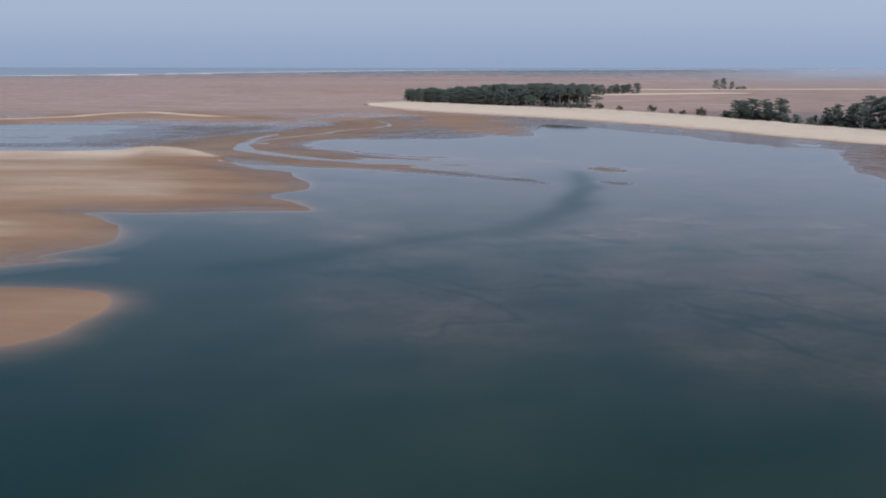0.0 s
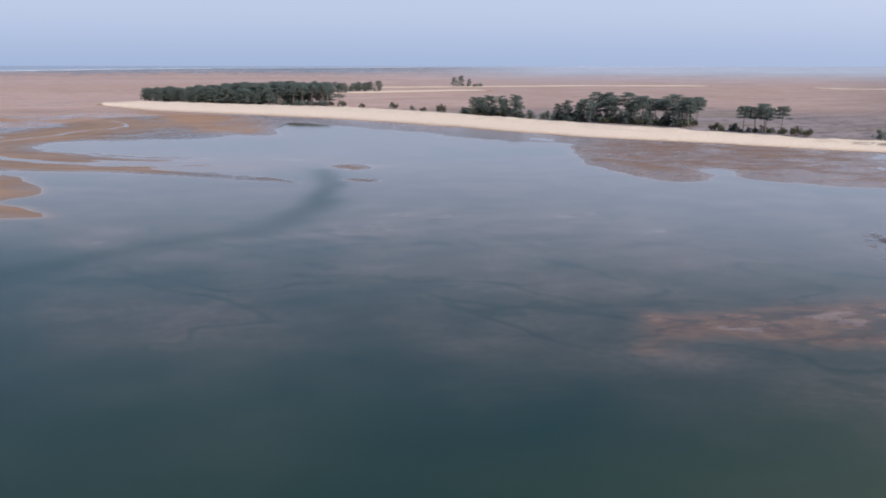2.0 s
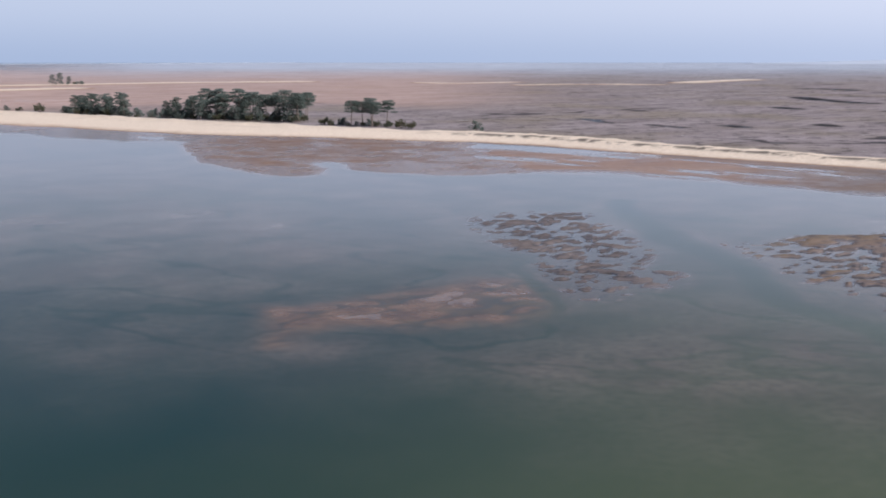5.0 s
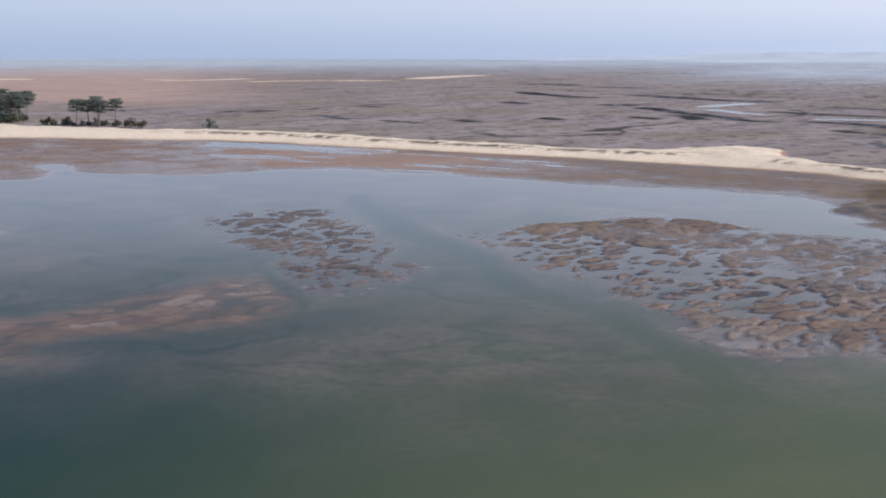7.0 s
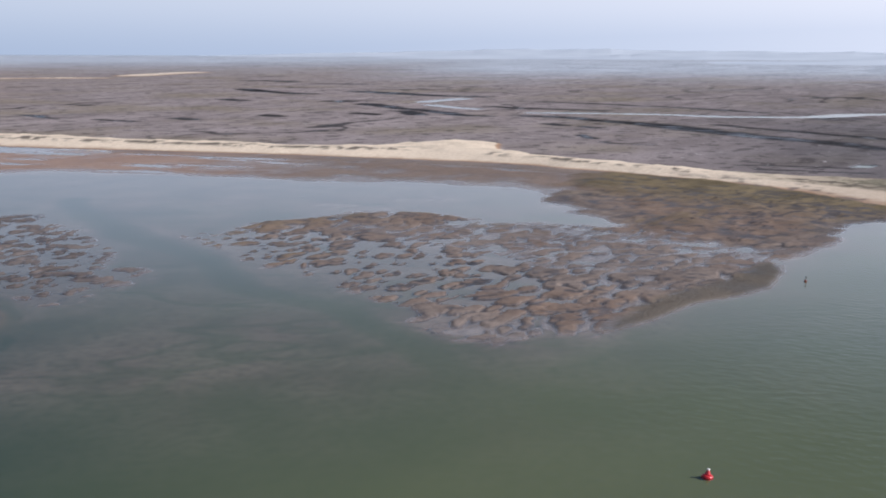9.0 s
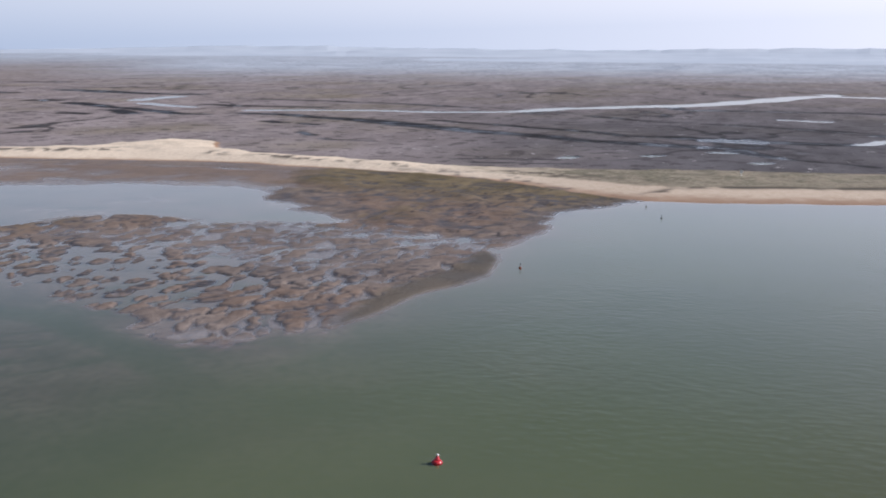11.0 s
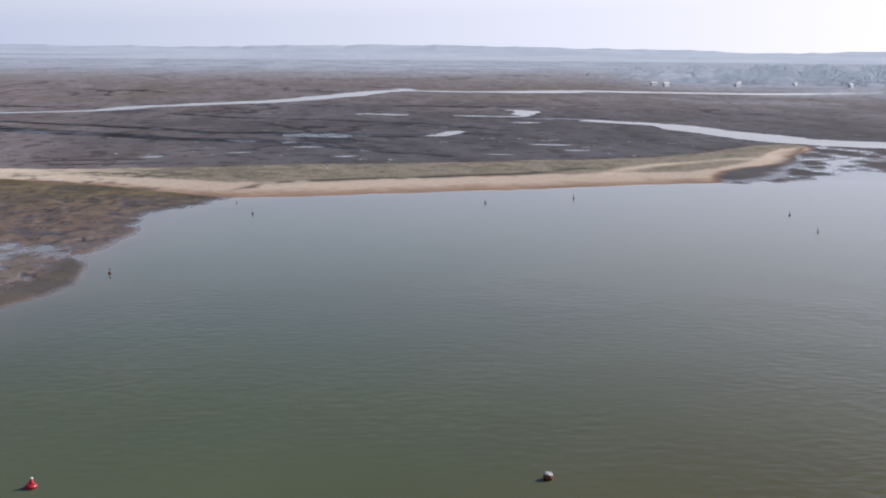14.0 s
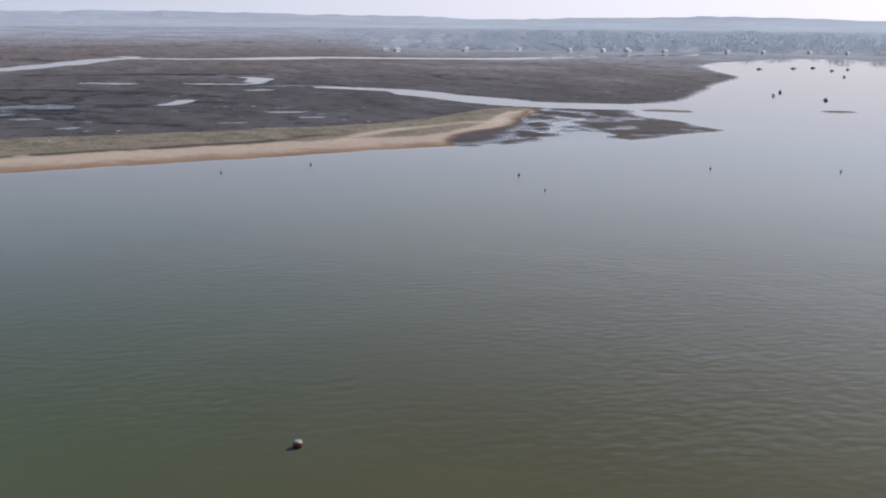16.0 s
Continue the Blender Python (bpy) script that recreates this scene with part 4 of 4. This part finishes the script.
def pine(height, spread, bare, seed):
    """A Scots pine with a bare stem below and flat layered crown; bare: the part of its height with no branches."""
    rng = random.Random(seed)
    base = new("pine_tree")
    bm = bmesh.new()
    lean = (rng.uniform(-0.06, 0.06), rng.uniform(-0.06, 0.06))
    stem = [(lean[0] * h * height + 0.15 * math.sin(5 * h + seed), lean[1] * h * height, h * height) for h in (-0.03, 0.15, 0.35, 0.55, 0.75, 0.92)]
    tube(bm, stem, [0.26, 0.22, 0.19, 0.15, 0.10, 0.04])
    crowns = []
    n = int(15 + 10 * (1 - bare))
    for k in range(n):
        h = lerp(bare, 0.95, (k + rng.random()) / n)
        out = spread * math.sin(math.pi * min(1, 0.30 + 0.62 * (h - bare) / (1.02 - bare))) * rng.uniform(0.45, 1.05)
        a = k * 2.4 + rng.uniform(-0.4, 0.4)
        root = Vector((lean[0] * h * height, lean[1] * h * height, h * height * 0.94))
        tip = root + Vector((math.cos(a) * out, math.sin(a) * out, rng.uniform(0.02, 0.10) * height))
        tube(bm, [root, (root + tip) / 2 + Vector((0, 0, 0.2)), tip], [0.08, 0.06, 0.03], 4)
        crowns.append(tip)
    part("trunk", bm, M_BARK, base, "reddish brown bark")
    bm = bmesh.new()
    for tip in crowns:
        w = rng.uniform(0.9, 1.5) * spread / 3.2
        leaves(bm, tip, (1.45 * w, 1.45 * w, 0.36 * w), 150, 0.3, rng)
    part("crown", bm, M_NEEDLE, base, "dark green needles", smooth=False)
    return base


def bush(height, spread, seed, material):
    rng = random.Random(seed)
    base = new("bush")
    bm = bmesh.new()
    for k in range(4):
        a = k * 1.7
        tube(bm, [(0, 0, -0.1), (0.3 * math.cos(a) * spread, 0.3 * math.sin(a) * spread, 0.4 * height), (0.6 * math.cos(a) * spread, 0.6 * math.sin(a) * spread, 0.75 * height)], [0.08, 0.06, 0.03], 5)
    part("stem", bm, M_BARK, base)
    bm = bmesh.new()
    for k in range(12):
        a, s = k * 2.4, rng.uniform(0.1, 0.8)
        leaves(bm, (math.cos(a) * s * spread, math.sin(a) * s * spread, height * rng.uniform(0.25, 0.8) * (1.1 - 0.4 * s)), (0.42 * spread, 0.42 * spread, 0.24 * height), 40, 0.3, rng)
    part("foliage", bm, material, base, smooth=False)
    return base


def ground_at(x, y):
    return float(estuary(np.array([x, x + 0.01]), np.array([y, y]))[0][0])


TALL = [pine(13.0, 3.6, 0.52, 1), pine(12.0, 3.3, 0.48, 2), pine(14.0, 3.8, 0.56, 3)]
DENSE = [pine(11.0, 3.2, 0.12, 4), pine(12.5, 3.4, 0.18, 5), pine(10.0, 3.0, 0.10, 6)]
BUSHES = [bush(3.0, 1.9, 7, M_SCRUB), bush(3.6, 2.2, 8, M_NEEDLE)]
for t in TALL:
    tagged(t, "tall Scots pine with bare stem and flat dark crown", "tree", "pines behind the beach")
for t in DENSE:
    tagged(t, "dense dark green pine branched to the ground", "tree", "pines behind the beach")
for t in BUSHES:
    tagged(t, "low scrubby bush on the dune crest", "bush", "bushes behind the beach")
USED = set()


def plant(kinds, x, y, scale, turn, rng):
    ob = rng.choice(kinds)
    z = ground_at(x, y) - 0.1
    m = pose(x, y, z, 0, 0, turn)
    if ob.name in USED:
        ob = copy_thing(ob, m)
    else:
        USED.add(ob.name)
        ob.matrix_basis = m
    ob.scale = (scale * rng.uniform(0.92, 1.1), scale * rng.uniform(0.92, 1.1), scale)


def grove(kinds, a, b, depth, count, lo, hi, seed, taper=1.0):
    """Trees along the line from a to b, that deep behind it."""
    rng = random.Random(seed)
    a, b = np.array(a, float), np.array(b, float)
    way = (b - a) / np.hypot(*(b - a))
    behind = np.array([way[1], -way[0]])
    if behind @ (a + b) < 0:
        behind = -behind
    for k in range(count):
        p = a + (b - a) * ((k + rng.uniform(0.1, 0.9)) / count) + behind * rng.uniform(0, depth)
        plant(kinds, p[0], p[1], rng.uniform(lo, hi) * min(1.0, lerp(taper, 1.0, 1.6 * k / count)), rng.uniform(0, 360), rng)


grove(DENSE + TALL[:1], (-30, 812), (72, 735), 60, 135, 1.1, 1.22, 21, 0.68)
grove(DENSE, (-27, 800), (56, 738), 12, 60, 0.75, 1.0, 20, 0.75)
grove(DENSE, (-29, 808), (16, 772), 34, 34, 0.8, 1.05, 19, 0.75)
grove(TALL, (60, 745), (86, 732), 40, 16, 1.0, 1.1, 22)
grove(DENSE, (146, 598), (166, 548), 14, 12, 0.8, 1.0, 23)
grove(DENSE, (176, 535), (190, 512), 8, 6, 0.7, 0.95, 24)
grove(TALL + DENSE[:1], (184, 522), (219, 462), 22, 26, 0.8, 1.08, 25)
grove(DENSE, (188, 512), (216, 462), 10, 16, 0.42, 0.75, 29)
grove(TALL, (224, 428), (234, 410), 8, 5, 0.85, 1.0, 26)
grove(DENSE + BUSHES, (112, 1046), (186, 1050), 24, 62, 0.5, 0.85, 27)
grove(DENSE[:1] + BUSHES, (290, 1200), (325, 1198), 16, 10, 0.7, 1.1, 28)
grove(BUSHES, (146, 600), (168, 545), 10, 26, 0.8, 1.5, 33)
grove(BUSHES, (172, 540), (218, 462), 14, 44, 0.8, 1.4, 34)
grove(BUSHES, (222, 436), (236, 408), 8, 10, 0.6, 1.1, 35)
grove(BUSHES, (60, 738), (92, 722), 14, 18, 0.7, 1.2, 36)
rng = random.Random(31)
for x, y, s in ((100, 718, 1.5), (110, 700, 1.1), (126, 678, 1.6), (133, 655, 0.9), (137, 642, 1.0), (142, 618, 1.9), (170, 540, 0.9), (222, 442, 1.3), (221, 434, 1.0), (237, 402, 1.5), (240, 398, 1.2), (254, 371, 1.3)):
    plant(BUSHES, x, y, s, rng.uniform(0, 360), rng)


# ---- buoys and moorings ----
def red_buoy():
    base = new("channel_buoy")
    bm = bmesh.new()
    lathe(bm, [(0.30, -0.35), (0.52, -0.15), (0.55, 0.05), (0.5, 0.22), (0.34, 0.36)])
    part("float", bm, M_RED, base, "red plastic float")
    bm = bmesh.new()
    lathe(bm, [(0.3, 0.35), (0.24, 0.5), (0.15, 0.75), (0.13, 0.92)])
    part("top", bm, M_RED, base, "red conical top")
    bm = bmesh.new()
    lathe(bm, [(0.14, 0.92), (0.16, 0.96), (0.14, 1.06), (0.05, 1.1)], 12)
    part("cap", bm, M_GUANO, base, "bleached pale cap")
    return base


def mooring_buoy():
    base = new("mooring_buoy")
    bm = bmesh.new()
    lathe(bm, [(0.40, -0.3), (0.50, -0.22), (0.52, 0.3), (0.46, 0.42), (0.44, 0.46)])
    part("drum", bm, M_RUST, base, "rusty red drum")
    bm = bmesh.new()
    lathe(bm, [(0.45, 0.46), (0.42, 0.52), (0.2, 0.56), (0.12, 0.6)], 16)
    for k in range(5):
        lathe(bm, [(0.09, 0.5), (0.1, 0.6), (0.05, 0.68)], 8, (0.3 * math.cos(1.3 * k), 0.3 * math.sin(1.3 * k)))
    part("lid", bm, M_GUANO, base, "white streaked top")
    bm = bmesh.new()
    tube(bm, [(-0.1, 0, 0.55), (-0.08, 0, 0.75), (0.08, 0, 0.75), (0.1, 0, 0.55)], [0.03] * 4, 6)
    part("ring", bm, M_RUST, base, "rusted lifting ring")
    return base


def small_buoy(paint=M_DARK):
    base = new("marker_buoy")
    bm = bmesh.new()
    lathe(bm, [(0.15, -0.3), (0.42, -0.1), (0.45, 0.15), (0.3, 0.4), (0.12, 0.5)], 14)
    part("float", bm, paint, base)
    bm = bmesh.new()
    tube(bm, [(0, 0, 0.45), (0, 0, 1.1)], [0.06, 0.05], 8)
    lathe(bm, [(0.08, 1.05), (0.2, 1.15), (0.2, 1.4), (0.06, 1.5)], 10)
    part("topmark", bm, M_DARK, base)
    return base


b = tagged(red_buoy(), "red conical channel buoy floating on green water", "buoy")
b.matrix_basis = pose(75.2, 21.1, -0.06, 4, 3, 0)
b.scale = (0.78, 0.78, 0.6)
b = tagged(mooring_buoy(), "rusty red mooring drum with white streaked top", "buoy")
b.matrix_basis = pose(74.0, -14.8, -0.05, 3, -2, 20)
b.scale = (0.68, 0.68, 0.62)
marker = tagged(small_buoy(), "small dark marker buoy on calm water", "buoy", "marker buoys off the beach")
marker.matrix_basis = pose(202, 15, 0, 3, 0, 0)
marker.scale = (0.44, 0.44, 0.44)
b = tagged(small_buoy(M_RUST), "small dark rusty red marker buoy off the mud", "buoy", "marker buoys off the beach")
b.matrix_basis = pose(149, 30, 0, 3, 2, 0)
b.scale = (0.5, 0.5, 0.5)
for x, y, s in ((216, 19, 0.8), (214, -29, 1.1), (221, -48, 1.1), (196, -83, 1.1), (177, -80, 0.9), (194, -124, 1.0), (183, -147, 1.0)):
    o = copy_thing(marker, pose(x, y, 0, 3 * math.sin(x), 2 * math.cos(y), x))
    o.scale = (0.44 * s, 0.44 * s, 0.44 * s)


def boat(seed, hull):
    """A small moored motor boat with a cuddy."""
    rng = random.Random(seed)
    base = new("moored_boat")
    bm = bmesh.new()
    rings = []
    for k in range(9):
        u = k / 8
        w = 1.1 * math.sin(math.pi * min(1.0, 0.28 + 0.62 * (1 - u))) if u < 1 else 0.03
        top = 0.75 + 0.35 * u * u
        rings.append([bm.verts.new((6 * u - 3, s * w * f, h)) for s, f, h in ((1, 1.0, top), (1, 0.85, 0.2), (1, 0.3, -0.25), (-1, 0.3, -0.25), (-1, 0.85, 0.2), (-1, 1.0, top))])
    for p, q in zip(rings, rings[1:]):
        for i in range(6):
            bm.faces.new((p[i], p[(i + 1) % 6], q[(i + 1) % 6], q[i]))
    bm.faces.new(rings[0])
    bm.faces.new(rings[-1])
    bmesh.ops.recalc_face_normals(bm, faces=bm.faces)
    part("hull", bm, hull, base)
    bm = bmesh.new()
    bmesh.ops.create_cube(bm, size=1.0, matrix=Matrix.LocRotScale((0.4, 0, 1.25), None, (2.0, 1.5, 0.9)))
    bmesh.ops.bevel(bm, geom=bm.edges[:], offset=0.12, segments=2, affect="EDGES")
    part("cabin", bm, M_HULL, base, "white cabin")
    return base


for k, (x, y) in enumerate([(569, -393), (572, -419), (576, -436), (544, -425), (554, -444), (485, -387), (373, -265), (390, -280), (348, -270)]):
    o = tagged(boat(k, M_DARKHULL if k % 3 else M_HULL), "small moored motor boat with dark hull and white cabin" if k % 3 else "small white moored motor boat with a cabin", "boat", "boats moored in the harbour")
    o.matrix_basis = pose(x, y, 0, 0, 0, 60 + 13 * k)
    o.scale = (0.55, 0.55, 0.55)


# ---- far quay village ----
def house(w, d, h, roof, wall):
    base = new("house")
    bm = bmesh.new()
    bmesh.ops.create_cube(bm, size=1.0, matrix=Matrix.LocRotScale((0, 0, h / 2), None, (w, d, h)))
    part("wall", bm, wall, base, smooth=False)
    bm = bmesh.new()
    e = 0.4
    lo = [bm.verts.new(p) for p in ((-w / 2 - e, -d / 2 - e, h - 0.1), (w / 2 + e, -d / 2 - e, h - 0.1), (w / 2 + e, d / 2 + e, h - 0.1), (-w / 2 - e, d / 2 + e, h - 0.1))]
    hi = [bm.verts.new((-w / 2 - e, 0, h + roof)), bm.verts.new((w / 2 + e, 0, h + roof))]
    for f in ((lo[0], lo[1], hi[1], hi[0]), (lo[2], lo[3], hi[0], hi[1]), (lo[1], lo[2], hi[1]), (lo[3], lo[0], hi[0]), lo[::-1]):
        bm.faces.new(f)
    part("roof", bm, M_ROOF, base, smooth=False)
    return base


rng = random.Random(44)
for k in range(14):
    a = radians(lerp(105, 128, (k + 1.6 * rng.random()) / 14))
    d = rng.uniform(0, 60) + 905 + 40 * math.sin(max(0.0, a - 1.9) * 5.0)
    o = tagged(house(rng.uniform(7, 12), rng.uniform(3, 4), rng.uniform(3, 4.2), rng.uniform(1.2, 2.0), M_WALL), "distant village house with a pitched roof", "house", "houses along the far quay")
    o.matrix_basis = pose(d * math.sin(a), d * math.cos(a), 0.2, 0, 0, rng.uniform(-60, -46))
    o.scale = (0.62, 0.62, 0.62)


def far_woods(name, a0, a1, d0, d1, count, lo, hi, seed):
    """Many hedgerow trees, too far off to tell apart."""
    rng = random.Random(seed)
    bm = bmesh.new()
    for k in range(count):
        s = rng.random() ** 0.75
        a = radians(lerp(a0, a1, s))
        d = lerp(d0, d1, rng.random() ** 1.3)
        tall = 0.6 + 0.5 * (noise.noise((40 * a, d * 0.004, 3.0)) + 0.6)
        h = rng.uniform(lo, hi) * min(1.0, 0.3 + 2.0 * s) * tall
        c = (d * math.sin(a), d * math.cos(a))
        w = h * rng.uniform(0.45, 0.9)
        leaves(bm, (*c, 0.45 * h), (1.6 * w, 1.6 * w, 0.5 * h), 230, 0.085 * h, rng)
    return tagged(part(name, bm, M_FARWOOD, None, smooth=False), "distant hedgerow trees and woods in haze", "woods", kind="stuff")


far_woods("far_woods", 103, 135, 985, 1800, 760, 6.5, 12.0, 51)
o = tagged(bush(4.6, 3.2, 12, M_FARWOOD), "lone round tree on the far sea bank in haze", "tree")
o.matrix_basis = pose(1180, -268, 0.2, 0, 0, 45)


def sign_post():
    base = new("sign_post")
    bm = bmesh.new()
    tube(bm, [(0, 0, -0.3), (0, 0, 1.3)], [0.06, 0.06], 8)
    part("post", bm, M_POST, base)
    bm = bmesh.new()
    bmesh.ops.create_cube(bm, size=1.0, matrix=Matrix.LocRotScale((-0.09, 0, 1.1), None, (0.05, 0.7, 0.6)))
    part("board", bm, M_POST, base, smooth=False)
    return base


o = tagged(sign_post(), "small white notice board among the dune grass", "sign")
o.matrix_basis = pose(269, 2, ground_at(269, 2), 0, 0, 0)
